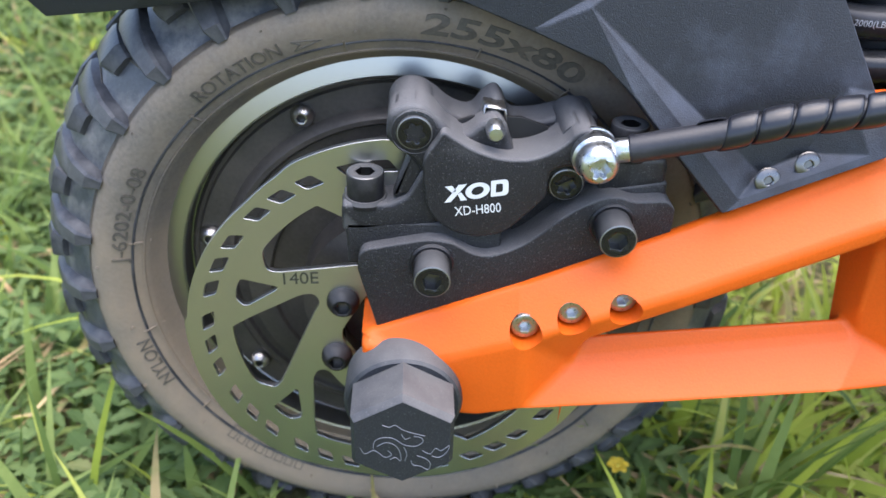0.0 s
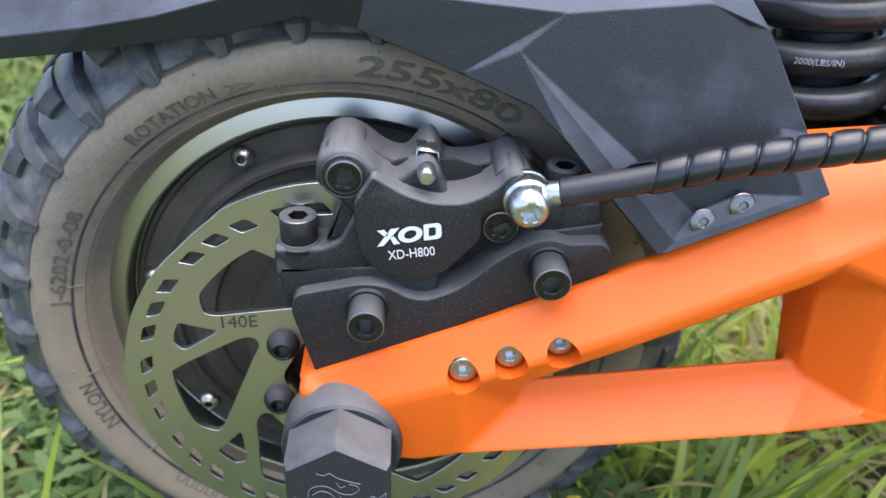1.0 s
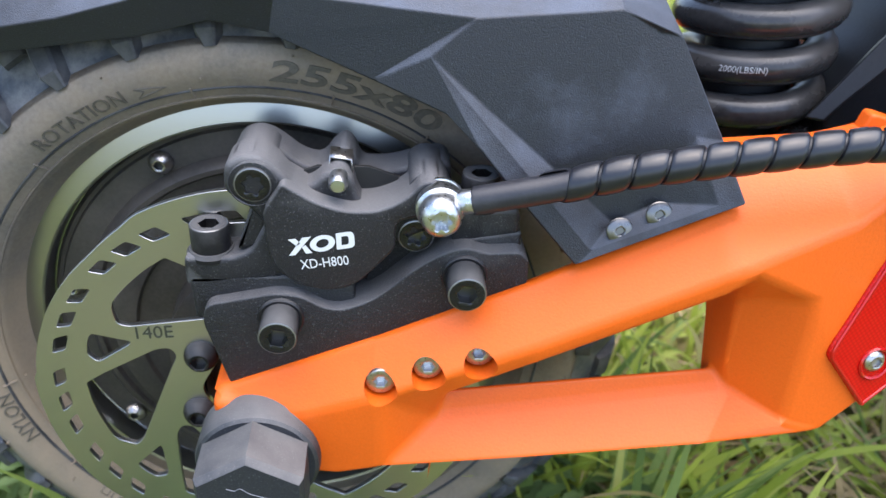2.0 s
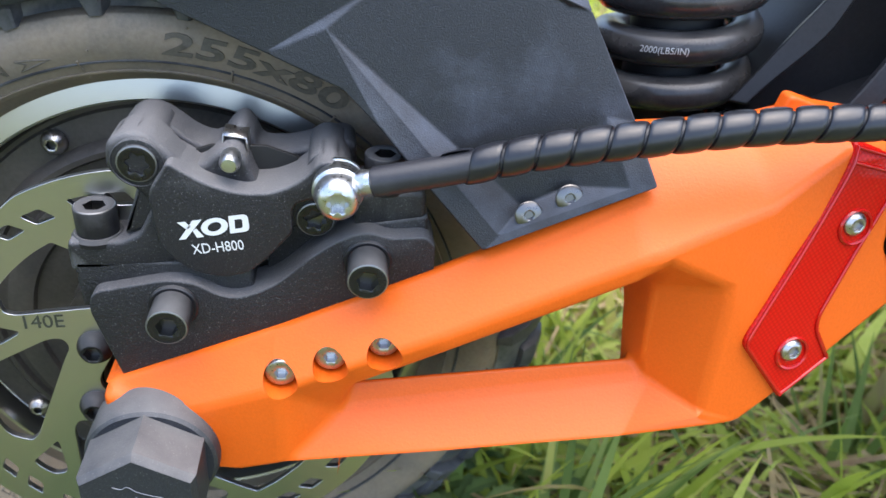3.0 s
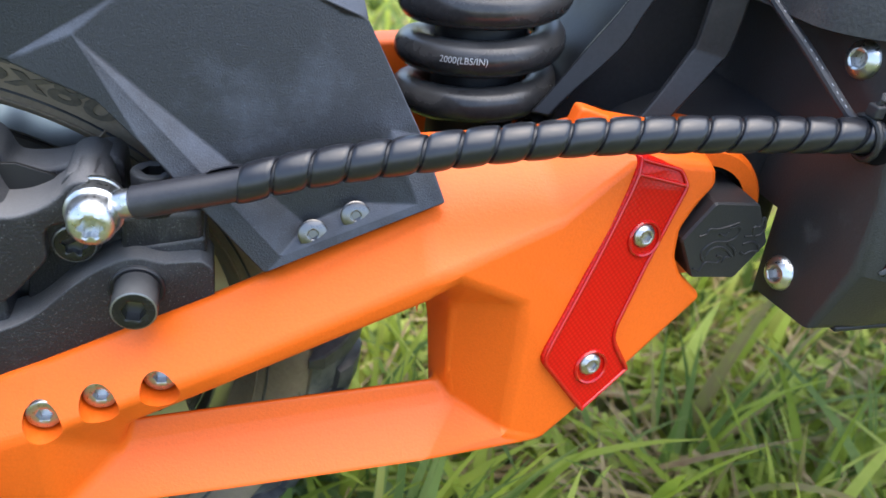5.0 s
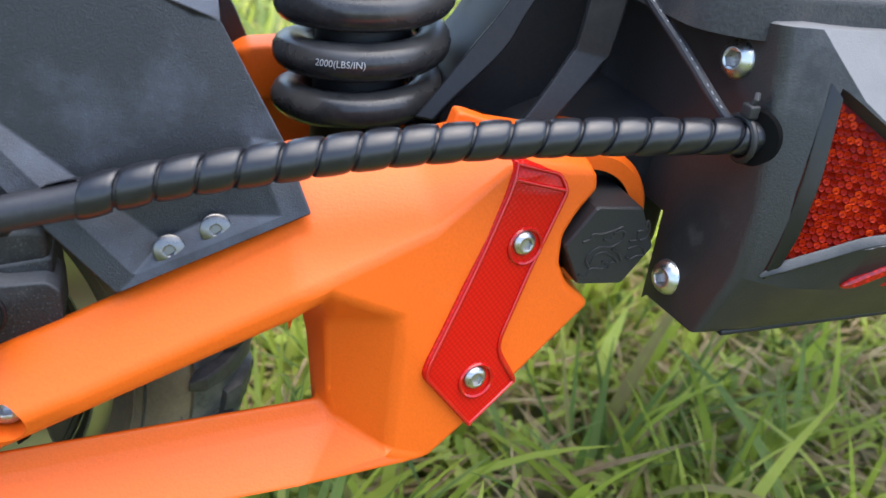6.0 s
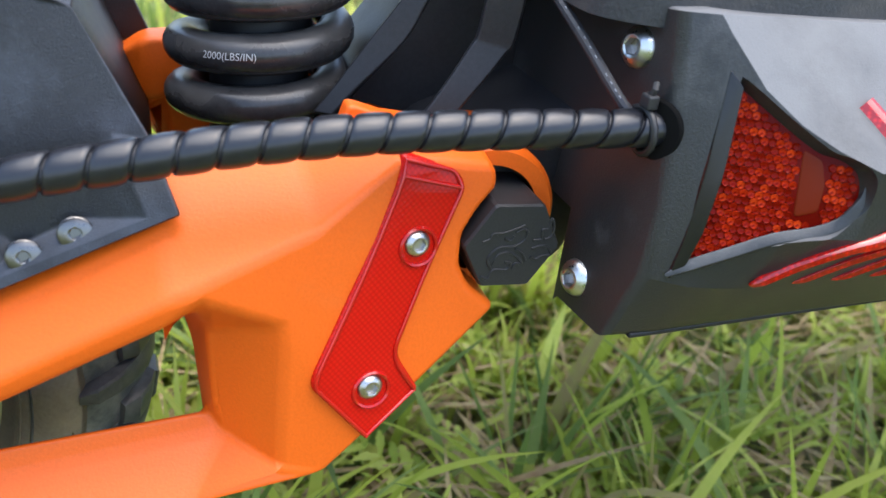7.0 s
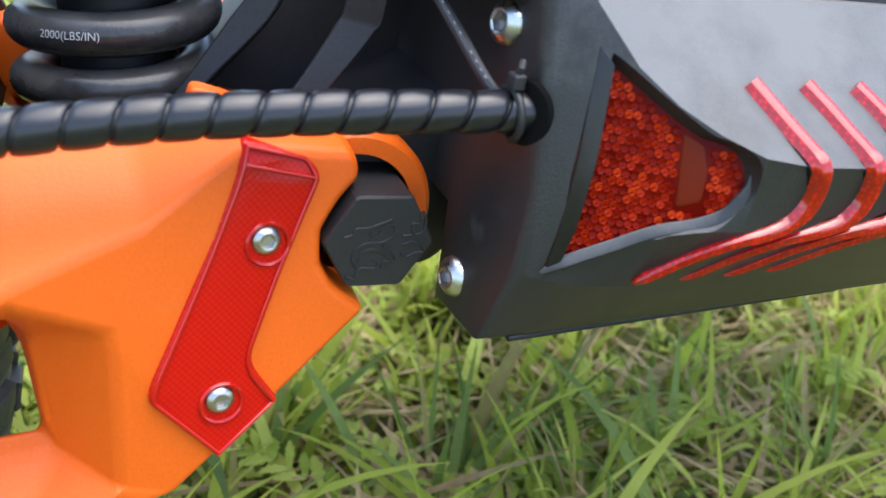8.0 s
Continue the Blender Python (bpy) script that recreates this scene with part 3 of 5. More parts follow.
# ---- swing arm ----
ARM = {
    "T0": (-0.0095, -0.0178, 0.0152), "T1": (0.037, -0.0178, 0.0340), "T2": (0.077, -0.0178, 0.0515), "T3": (0.0935, -0.0165, 0.0590), "T4": (0.1285, -0.006, 0.0855), "T5": (0.160, -0.008, 0.0880), "T6": (0.181, -0.0145, 0.0935), "T7": (0.203, -0.0125, 0.0905),
    "a1": (-0.0112, -0.0225, 0.0140), "a0": (-0.0105, -0.0225, -0.0120),
    "r0": (0.007, -0.0250, 0.0080), "r1": (0.037, -0.0300, 0.0205), "r2": (0.0567, -0.0310, 0.0295), "r3": (0.080, -0.0320, 0.0400), "r4": (0.1285, -0.0335, 0.0640), "r5": (0.160, -0.0292, 0.0770), "r6": (0.1797, -0.0228, 0.0915), "r7": (0.2055, -0.0192, 0.0880),
    "w1": (0.0571, -0.0275, 0.0205), "w2": (0.0798, -0.0315, 0.0336), "w3": (0.1285, -0.0328, 0.0572), "w4": (0.1357, -0.0330, 0.0632), "w5": (0.1537, -0.0325, 0.0550), "w6": (0.1533, -0.0340, 0.0142),
    "b1": (0.0246, -0.0270, -0.0118), "b2": (0.0370, -0.0290, -0.0078), "b3": (0.0812, -0.0330, -0.0008), "b4": (0.1304, -0.0340, 0.0044), "b5": (0.1638, -0.0365, 0.0118),
    "i1": (0.0558, -0.0192, 0.0155), "i2": (0.1378, -0.0150, 0.0197), "k1": (0.0532, -0.0205, 0.0060), "k2": (0.1416, -0.0200, 0.0163), "j2": (0.1389, -0.0215, 0.0273), "j3": (0.1373, -0.0215, 0.0493), "i3": (0.1350, -0.0130, 0.0465), "i4": (0.1285, -0.0130, 0.0540), "i5": (0.080, -0.0130, 0.0300),
    "e1": (0.1745, -0.0340, 0.0208), "e2": (0.1895, -0.0300, 0.0332), "e3": (0.2100, -0.0238, 0.0497), "n2": (0.2011, -0.0245, 0.0570), "n3": (0.1979, -0.0240, 0.0630), "n4": (0.1979, -0.0228, 0.0709), "n5": (0.2017, -0.0213, 0.0770), "n6": (0.2068, -0.0196, 0.0823),
}
POLYS = ["T0 T1 r1 r0", "T0 r0 a1", "T1 T2 r3 r2 r1", "T2 T3 T4 r4 r3", "T4 T5 r5 r4", "T5 T6 r6 r5", "T6 T7 r7 r6",
         "r2 r3 w2 w1", "r3 r4 w3 w2", "r4 w4 w3", "r4 r5 w5 w4", "a1 r0 r1 b2 b1 a0", "r1 r2 w1 k1", "r1 k1 b2", "w1 i1 k1", "i1 i2 k2 k1", "k1 k2 b4 b3 b2", "k2 w6 b5 b4",
         "w5 j3 j2 k2 w6", "j3 i3 i2 j2", "i2 k2 j2", "w4 i3 j3", "w4 j3 w5", "w3 i4 i3 w4", "w2 i5 i4 w3", "w1 i1 i5 w2",
         "w5 w6 b5 e1", "w5 e1 e2 n3 n4", "e2 e3 n2 n3", "w5 n4 n5 r6 r5", "n5 n6 r7 r6"]


def arm_mesh():
    am = bmesh.new()
    near = {k: am.verts.new(p) for k, p in ARM.items()}
    slim = "T1 T2 T3 r1 r2 r3 b2 b3 b4 w1 w2 w3 w4 w5 w6".split()

    def behind(k, p):
        """The back of the arm: hollowed behind the window and thin beside the wheel."""
        if k[0] in "ijk":
            return p[0], p[1] + 0.006, p[2] + (0.004 if k in ("i4", "i5") else -0.011)
        if k in slim:
            return p[0], -0.008 if k[0] in "bw" else -0.0125, p[2] + {"b": 0.002, "T": -0.003}.get(k[0], 0.0)
        return p[0], 0.007, p[2]

    far = {k: am.verts.new(behind(k, p)) for k, p in ARM.items()}
    used = {}
    for poly in POLYS:
        ks = poly.split()
        am.faces.new([near[k] for k in ks])
        am.faces.new([far[k] for k in reversed(ks)])
        for a, b in zip(ks, ks[1:] + ks[:1]):
            used.setdefault(frozenset((a, b)), []).append((a, b))
    for ways in used.values():
        if len(ways) == 1:
            a, b = ways[0]
            am.faces.new((near[b], near[a], far[a], far[b]))
    bmesh.ops.recalc_face_normals(am, faces=am.faces)
    sharp = [e for e in am.edges if len(e.link_faces) == 2 and e.calc_face_angle(0) > radians(9)]
    bmesh.ops.bevel(am, geom=sharp, offset=0.0021, segments=4, profile=0.5, affect="EDGES", clamp_overlap=False)
    for v in am.verts:
        v.co.x = max(v.co.x, -0.0118)
    bmesh.ops.triangulate(am, faces=[f for f in am.faces if len(f.verts) > 4])
    bmesh.ops.recalc_face_normals(am, faces=am.faces)
    return am


am = arm_mesh()
rough_arm = new("swing_arm_blank", finish(am, "swing_arm_blank", ORANGE, 60))
CUTS = [(0.0373, 0.0228), (0.0506, 0.0281), (0.0648, 0.0326)]
cut = bmesh.new()
for cx, cz in CUTS:
    lathe([(1e-9, -0.060), (0.0047, -0.060), (0.0047, -0.0212), (1e-9, -0.0212)], 40, (cx, cz - 0.0008), bm=cut)
cutter = new("cutter", finish(cut, "cutter", ORANGE))
mod = rough_arm.modifiers.new("holes", "BOOLEAN")
mod.operation, mod.object, mod.solver = "DIFFERENCE", cutter, "EXACT"
bpy.context.view_layer.update()
arm_me = bpy.data.meshes.new_from_object(rough_arm.evaluated_get(bpy.context.evaluated_depsgraph_get()))
arm_me.name = "swing_arm"
for ob in (rough_arm, cutter):
    bpy.data.objects.remove(ob)
for p in arm_me.polygons:
    p.use_smooth = True
arm = part("swing_arm", arm_me, ORANGE, scooter, "bright orange powder-coated swing arm with a window")


def soften(ob, width, seg=3, angle=22):
    b = ob.modifiers.new("rounded edges", "BEVEL")
    b.width, b.segments, b.limit_method, b.angle_limit = width, seg, "ANGLE", radians(angle)
    b.harden_normals = True
    return ob


arm_me.set_sharp_from_angle(angle=radians(38))
wn_ = arm.modifiers.new("flat faces", "WEIGHTED_NORMAL")
wn_.keep_sharp, wn_.weight, wn_.mode = True, 100, "FACE_AREA"
me = finish(screw("cap", 0.0042, 0.0040, 0.0020), "recessed_screw", (INOX, CHROME, INOX, INOX), 30)
for cx, cz in CUTS:
    part("recessed_screw", me, INOX, arm, "steel socket screw sunk in a hole", m=aim((cx, -0.0212, cz)))
part("yoke_fin", slab(rounded([(0.1728, 0.0957), (0.1750, 0.0955), (0.1880, 0.0915), (0.1935, 0.0880), (0.1935, 0.082), (0.160, 0.082), (0.163, 0.0875), (0.1708, 0.0885)], 0.0012), 0.000, 0.005, 0.001), ORANGE, arm)
part("pivot_ring", lathe([(0.015, -0.0125), (0.0190, -0.0125), (0.0202, -0.0113), (0.0206, -0.0100), (0.0206, 0.0120), (0.015, 0.012)], 64, (0.2075, 0.0700)), ORANGE, arm, "rounded pivot eye")
# the arm of the other side
fm = arm_mesh()
for v in fm.verts:
    v.co.y = 2 * MID - v.co.y - 0.009
    v.co.z += 0.012 * max(0.0, min(1.0, (0.03 - v.co.z) / 0.03))
part("far_swing_arm", fm, ORANGE, scooter, "orange swing arm behind the wheel", 40)

# Slab set back in the arm; the slot's darkness is painted as its colour.
part("axle_tab", slab(rounded([(0.0150, 0.0000), (0.0150, 0.0118), (0.0182, 0.0118), (0.0208, 0.0080), (0.0208, 0.0000)], 0.0015), -0.0250, -0.0200, 0.0006), BOLT_FACE, arm, "dark slab that stands for the axle washer slot")

# red reflector
def on_front(x, z):
    y = -0.0248 + (0.1524 * (x - 0.1848) + 0.1513 * (z - 0.0711)) / 0.9767
    over = z - (0.0874 - 0.26 * (x - 0.182))
    return y + (0.30 * over if over > 0 else 0.0)


shape = rounded([(0.1802, 0.0925), (0.1945, 0.0886), (0.1972, 0.0838), (0.1889, 0.0643), (0.1812, 0.0432), (0.1881, 0.0321), (0.1743, 0.0208), (0.1596, 0.0385), (0.1606, 0.0425), (0.1720, 0.0680), (0.1790, 0.0860)], [0.001, 0.002, 0.002, 0.006, 0.004, 0.0006, 0.0006, 0.002, 0.002, 0.02, 0.006], 5)
rbm = slab(shape, -0.0013, 0.004, 0.0010, depth=on_front)
bmesh.ops.subdivide_edges(rbm, edges=[e for e in rbm.edges if e.calc_length() > 0.006], cuts=2, use_grid_fill=True)
reflector = part("red_reflector", rbm, RED, scooter, "red plastic reflector with a woven prism pattern", 40)
edge_ = offset(ccw(shape), 0.0010)
part("border_ridge", sweep([(x, on_front(x, z) - 0.0014, z) for x, z in edge_ + edge_[:1]], 0.00055, 8), RED_RIM, reflector, "smooth raised red border", 60)
part("fold_ridge", sweep([(x, on_front(x, 0.0874 - 0.26 * (x - 0.182)) - 0.0013, 0.0874 - 0.26 * (x - 0.182)) for x in (0.1802, 0.1840, 0.1880, 0.1920, 0.1954)], 0.00055, 8), RED_RIM, reflector, "raised fold line", 60)
me = finish(screw("button", 0.0033, 0.0018, 0.0016), "reflector_screw", (INOX, INOX), 30)
ringm = finish(lathe([(0.0040, 0.0008), (0.0042, -0.0007), (0.0047, -0.0010), (0.0051, -0.0006), (0.0053, 0.0006)], 40), "screw_seat", RED_RIM)
for x, z in ((0.1848, 0.0711), (0.1746, 0.0356)):
    way = Vector((0.1524, -0.9767, 0.1513))
    at = Vector((x, on_front(x, z), z))
    part("reflector_screw", me, INOX, reflector, "zinc-plated screw", m=aim(at + way * 0.0010, way))
    part("screw_seat", ringm, RED_RIM, reflector, m=aim(at + way * 0.0012 + Vector((0.0003, 0, -0.0008)), way))

# pivot cap
cap = lathe([(0.0150, 0.006), (0.0150, -0.0040)], 64, (0.2113, 0.0678))
lathe([(0.0134, -0.0035), (0.0134, -0.0232), (0.0129, -0.0240), (1e-9, -0.0240)], 96, (0.2113, 0.0678), lambda k, a: hexed(a + math.radians(2)), bm=cap)
pivot_cap = part("pivot_cap", cap, CAP_CLEAN, scooter, "black hexagonal pivot cap with relief ornament", 20)
flourish(pivot_cap, (0.2118, 0.0678), -0.02405, 0.0088, 40)

# ---- brake bracket and caliper ----
plate = rounded([(-0.0056, 0.0118), (-0.0123, 0.0375), (-0.0112, 0.0432), (0.0085, 0.0472), (0.0150, 0.0465), (0.0238, 0.0408), (0.0352, 0.0447), (0.0473, 0.0560), (0.0548, 0.0607), (0.0605, 0.0622), (0.0661, 0.0602), (0.0753, 0.0608), (0.0778, 0.0580), (0.0778, 0.0490), (0.040, 0.0310)],
                [0.0025, 0.002, 0.003, 0.004, 0.004, 0.005, 0.006, 0.006, 0.004, 0.004, 0.002, 0.002, 0.001, 0.001, 0.002], 4)
bracket = part("caliper_bracket", slab(plate, -0.0168, -0.0040, 0.0006), CAST, scooter, "grained black metal caliper bracket", 40)
me = finish(screw("cap", 0.0053, 0.0098, 0.0029), "bracket_bolt", (BOLT, INNER, BOLT_FACE, BOLT_EDGE), 30)
washer = finish(lathe([(0.0035, 0.0), (0.0064, 0.0), (0.0064, -0.0008), (0.0060, -0.0012), (0.0045, -0.0012)], 40), "washer", BOLT)
for x, z in ((0.0095, 0.0394), (0.0601, 0.0535)):
    part("bracket_bolt", me, BOLT, bracket, "black socket-head bolt", m=aim((x, -0.0172, z), spin=10))
    part("washer", washer, BOLT, bracket, m=aim((x, -0.0168, z)))
part("spacer_block", slab(rounded([(-0.0150, 0.036), (-0.0155, 0.0500), (0.030, 0.0500), (0.030, 0.036)], 0.001), -0.0125, 0.004, 0.0008), CAST, bracket)
part("spacer_block", slab(rounded([(0.0560, 0.0520), (0.0570, 0.0610), (0.0760, 0.0640), (0.0765, 0.050)], 0.001), -0.0115, 0.006, 0.0008), CAST, bracket)

front = [(0.0098, 0.0772), (0.0116, 0.0806), (0.0142, 0.0788), (0.0203, 0.0749), (0.0281, 0.0723), (0.0357, 0.0724), (0.0416, 0.0749), (0.0455, 0.0780), (0.0472, 0.0804), (0.0505, 0.0818), (0.0548, 0.0792), (0.0568, 0.0740), (0.0540, 0.0712), (0.0490, 0.0706), (0.0452, 0.0706), (0.0415, 0.0692), (0.0410, 0.0660), (0.0412, 0.0612), (0.0385, 0.0582), (0.0349, 0.0540), (0.0300, 0.0492), (0.0233, 0.0474), (0.0160, 0.0488), (0.0108, 0.0525), (0.0080, 0.0565), (0.0066, 0.0640), (0.0064, 0.0725)]
lobe = [(-0.0036, 0.0800), (-0.0028, 0.0838), (0.0018, 0.0866), (0.0066, 0.0860), (0.0100, 0.0832), (0.0125, 0.0795), (0.0140, 0.0740), (0.0080, 0.0700), (0.0030, 0.0715), (-0.0015, 0.0755)]
caliper = part("brake_caliper", slab(rounded(front, 0.003, 3), -0.0160, -0.0010, 0.0008, steps=4), BLACK, scooter, "dusty black hydraulic brake caliper", 50)
back = [(-0.0040, 0.0700), (-0.0034, 0.0810), (0.0000, 0.0845), (0.0050, 0.0850), (0.0094, 0.0824), (0.0147, 0.0778), (0.0205, 0.0760), (0.0240, 0.0812), (0.0273, 0.0836), (0.0300, 0.0808), (0.0315, 0.0757), (0.0393, 0.0757), (0.0472, 0.0780), (0.0540, 0.0796), (0.0570, 0.0775), (0.0575, 0.0600), (0.030, 0.050), (0.010, 0.052)]
saddle = [(-0.0036, 0.0760), (-0.0036, 0.0800), (-0.0028, 0.0838), (0.0018, 0.0866), (0.0066, 0.0860), (0.0100, 0.0832), (0.0150, 0.0778), (0.0203, 0.0746), (0.0281, 0.0722), (0.0357, 0.0723), (0.0416, 0.0747), (0.0455, 0.0779), (0.0472, 0.0804), (0.0505, 0.0818), (0.0548, 0.0792), (0.0568, 0.0740), (0.0568, 0.0680), (0.0400, 0.0600), (0.0100, 0.0600), (0.0040, 0.0700)]
part("saddle", slab(rounded(saddle, 0.004, 4), -0.0128, -0.0020, 0.0022, steps=5), BLACK, caliper, "dusty rounded saddle of the caliper body", 50)
part("bolt_lobe", slab(rounded(lobe, 0.004, 3), -0.0108, -0.0005, 0.0030, steps=5), BLACK, caliper, "rounded bolt lobe", 50)
part("rear_half", slab(rounded(back, 0.003, 3), 0.0020, 0.0140, 0.0015), BLACK, caliper, "inner half of the caliper body", 50)
# bridges over the disc at both ends
part("bridge", slab(rounded([(-0.0036, 0.0760), (-0.0034, 0.0812), (0.0010, 0.0859), (0.0062, 0.0858), (0.0098, 0.0826), (0.0090, 0.0760)], 0.0035, 4), -0.0100, 0.0100, 0.0004), BLACK, caliper, smooth=50)
part("bridge", slab(rounded([(0.0435, 0.0700), (0.0450, 0.0795), (0.0500, 0.0816), (0.0548, 0.0790), (0.0568, 0.0700)], 0.0035, 4), -0.0100, 0.0100, 0.0004), BLACK, caliper, smooth=50)
# strut to the pin and the left foot
part("pin_boss", slab(rounded([(0.0140, 0.0730), (0.0160, 0.0762), (0.0190, 0.0772), (0.0224, 0.0802), (0.0262, 0.0820), (0.0296, 0.0792), (0.0308, 0.0745), (0.0330, 0.0700), (0.022, 0.0690)], 0.002, 3), -0.0095, -0.0010, 0.0018), BLACK, caliper, smooth=50)
foot = [(-0.0165, 0.0470), (-0.0165, 0.0540), (-0.0160, 0.0560), (-0.0030, 0.0560), (0.0020, 0.0585), (0.0070, 0.0680), (0.0110, 0.0700), (0.0110, 0.0500), (-0.010, 0.0470)]
part("foot", slab(rounded(foot, 0.0015, 3), -0.0125, 0.0035, 0.0014), BLACK, caliper, smooth=50)
part("foot", slab(rounded([(0.0565, 0.0580), (0.0565, 0.0690), (0.0590, 0.0703), (0.0745, 0.0708), (0.0755, 0.0685), (0.0755, 0.0615), (0.0600, 0.0590)], 0.0015, 3), -0.0110, 0.0060, 0.0014), BLACK, caliper, smooth=50)
part("foot_rib", slab(rounded([(-0.0020, 0.0575), (0.0035, 0.0735), (0.0060, 0.0730), (0.0070, 0.0600)], 0.0008, 2), -0.0110, -0.0060, 0.0010), BLACK, caliper, smooth=50)
upright = finish(screw("cap", 0.0054, 0.0092, 0.0029), "foot_bolt", (BOLT, INNER, BOLT, BOLT_EDGE), 30)
big_washer = finish(lathe([(0.003, 0.0), (0.0068, 0.0), (0.0068, -0.0012), (0.0060, -0.0022), (0.0045, -0.0022)], 40), "washer", BOLT)
for x, y, z in ((-0.0098, -0.0065, 0.0546), (0.0645, -0.0050, 0.0700)):
    part("foot_bolt", upright, BOLT, caliper, "black socket-head bolt standing upright", m=aim((x, y, z), (0, 0, 1)))
    part("washer", big_washer, BOLT, caliper, m=aim((x, y, z - 0.0005), (0, 0, 1)))
torx = finish(screw("cap", 0.0050, 0.0034, 0.0030, starred), "body_bolt", (BOLT, INNER, BOLT_FACE, BOLT_EDGE), 30)
seat = finish(lathe([(0.0048, 0.0), (0.0058, -0.0002), (0.0062, -0.0018), (0.0066, -0.0014), (0.0068, 0.002)], 40), "bolt_seat", BLACK)
for x, y, z in ((0.0041, -0.0106, 0.0786), (0.0467, -0.0106, 0.0637)):
    part("body_bolt", torx, BOLT, caliper, "black star-socket bolt", m=aim((x, y + 0.0005, z), spin=12))
part("bolt_seat", seat, BLACK, caliper, m=aim((0.0041, -0.0112, 0.0786)))
part("boss", lathe([(0.0060, 0.002), (0.0060, -0.0095), (0.0056, -0.0105), (1e-9, -0.0105)], 40, (0.0467, 0.0637)), BLACK, caliper)
part("pad_pin", lathe([(0.0023, -0.004), (0.0026, -0.0090), (0.0026, -0.0125), (0.0018, -0.0140), (1e-9, -0.0142)], 24, (0.0260, 0.0788)), CHROME, caliper, "zinc-plated pad pin")
clip = [(0.0228, 0.002, 0.0775), (0.0234, 0.002, 0.0828), (0.0294, 0.002, 0.0820), (0.0298, 0.000, 0.0780)]
cb = bmesh.new()
for y in (-0.0060, 0.0010):
    for x, dy, z in clip:
        cb.verts.new((x, y + dy, z))
cb.verts.ensure_lookup_table()
for i in range(3):
    cb.faces.new([cb.verts[q] for q in (i, i + 1, 5 + i, 4 + i)])
spring_clip = part("pad_spring", cb, INOX, caliper, "folded steel pad spring")
sm = spring_clip.modifiers.new("sheet", "SOLIDIFY")
sm.thickness = 0.0006
# Filler plate added so the gap stays dark and hides the bright disc.
part("pad_carrier", slab(rounded([(0.0330, 0.0440), (0.0360, 0.0640), (0.0590, 0.0660), (0.0590, 0.0500)], 0.001), -0.0060, -0.0020, 0.0005), CAST, caliper, "black filler plate in the gap behind the caliper")
part("brake_pad", slab([(0.012, 0.056), (0.012, 0.076), (0.020, 0.079), (0.034, 0.079), (0.042, 0.076), (0.042, 0.056)], -0.0020, -0.0010, 0.0002), SOCKET, caliper)


def on_caliper(cx, cz, turn):
    c, s = math.cos(radians(turn)), math.sin(radians(turn))
    return lambda x, y, z: (cx + c * x - s * y, -0.0161 - z, cz + s * x + c * y)


mark = on_caliper(0.0213, 0.0629, 9)
logo = bmesh.new()


def flat_shape(outer, inner=()):
    vs = [logo.verts.new(mark(x, y, 0.00008)) for x, y in outer]
    if not inner:
        logo.faces.new(vs)
        return
    ws = [logo.verts.new(mark(x, y, 0.00008)) for x, y in inner]
    for i in range(len(vs)):
        j = (i + 1) % len(vs)
        logo.faces.new((vs[i], vs[j], ws[j], ws[i]))


flat_shape([(-0.0092, -0.0025), (-0.0074, -0.0025), (-0.0022, 0.0025), (-0.0046, 0.0025)])
flat_shape([(-0.0084, 0.0025), (-0.0064, 0.0025), (-0.0054, 0.0008), (-0.0066, 0.0002)])
flat_shape([(-0.0052, -0.0004), (-0.0042, 0.0002), (-0.0028, -0.0025), (-0.0046, -0.0025)])
ell = [2 * math.pi * k / 24 for k in range(24)]
flat_shape([(0.0004 + 0.0034 * math.cos(a) + 0.0004 * math.sin(a), 0.0025 * math.sin(a)) for a in ell], [(0.0004 + 0.0017 * math.cos(a) + 0.0004 * math.sin(a), 0.0013 * math.sin(a)) for a in ell])
box_o = rounded([(0.0038, -0.0025), (0.0044, 0.0025), (0.0092, 0.0025), (0.0088, -0.0025)], [0.0003, 0.0003, 0.0015, 0.0015], 4)
box_i = rounded([(0.0053, -0.0013), (0.0057, 0.0013), (0.0076, 0.0013), (0.0073, -0.0013)], [0.0001, 0.0001, 0.0007, 0.0007], 4)
flat_shape(box_o, box_i)
part("printed_mark", logo, INK, caliper, "white printed maker's mark")
pl = on_caliper(0.0221, 0.0568, 7)
part("printed_text", lettering("XD-H800", 0.0042, 0.00004, lambda x, y, z: pl(x * 0.78, y, z)), INK, caliper, "white printed model number")

# ---- brake hose ----
banjo = lathe([(0.0062, -0.0120), (0.0066, -0.0128), (0.0066, -0.0140), (0.0060, -0.0142), (0.0064, -0.0146), (0.0064, -0.0190), (0.0058, -0.0196), (0.0056, -0.0200), (0.0056, -0.0215), (0.0052, -0.0240), (0.0042, -0.0255), (0.0030, -0.0260), (0.0028, -0.0258), (0.0026, -0.0235), (1e-9, -0.0235)], 48, (0.0526, 0.0748), lambda k, a: starred(a) if k >= 12 else 1)
HOSE_LINE = [(0.0570, -0.0175, 0.0765), (0.0610, -0.0195, 0.0778), (0.0720, -0.0208, 0.0806), (0.0840, -0.0218, 0.0836), (0.1000, -0.0238, 0.0885), (0.1220, -0.0258, 0.0930), (0.1450, -0.0278, 0.0972), (0.1700, -0.0297, 0.1002), (0.2000, -0.0317, 0.1020), (0.2370, -0.0340, 0.1033)]
line = glide(HOSE_LINE, 16)
hose = part("brake_hose", sweep(line[30:], 0.0034, 16), HOSE, scooter, "black rubber brake hose")
part("banjo_bolt", banjo, CHROME, hose, "zinc-plated banjo fitting and bolt", 40)
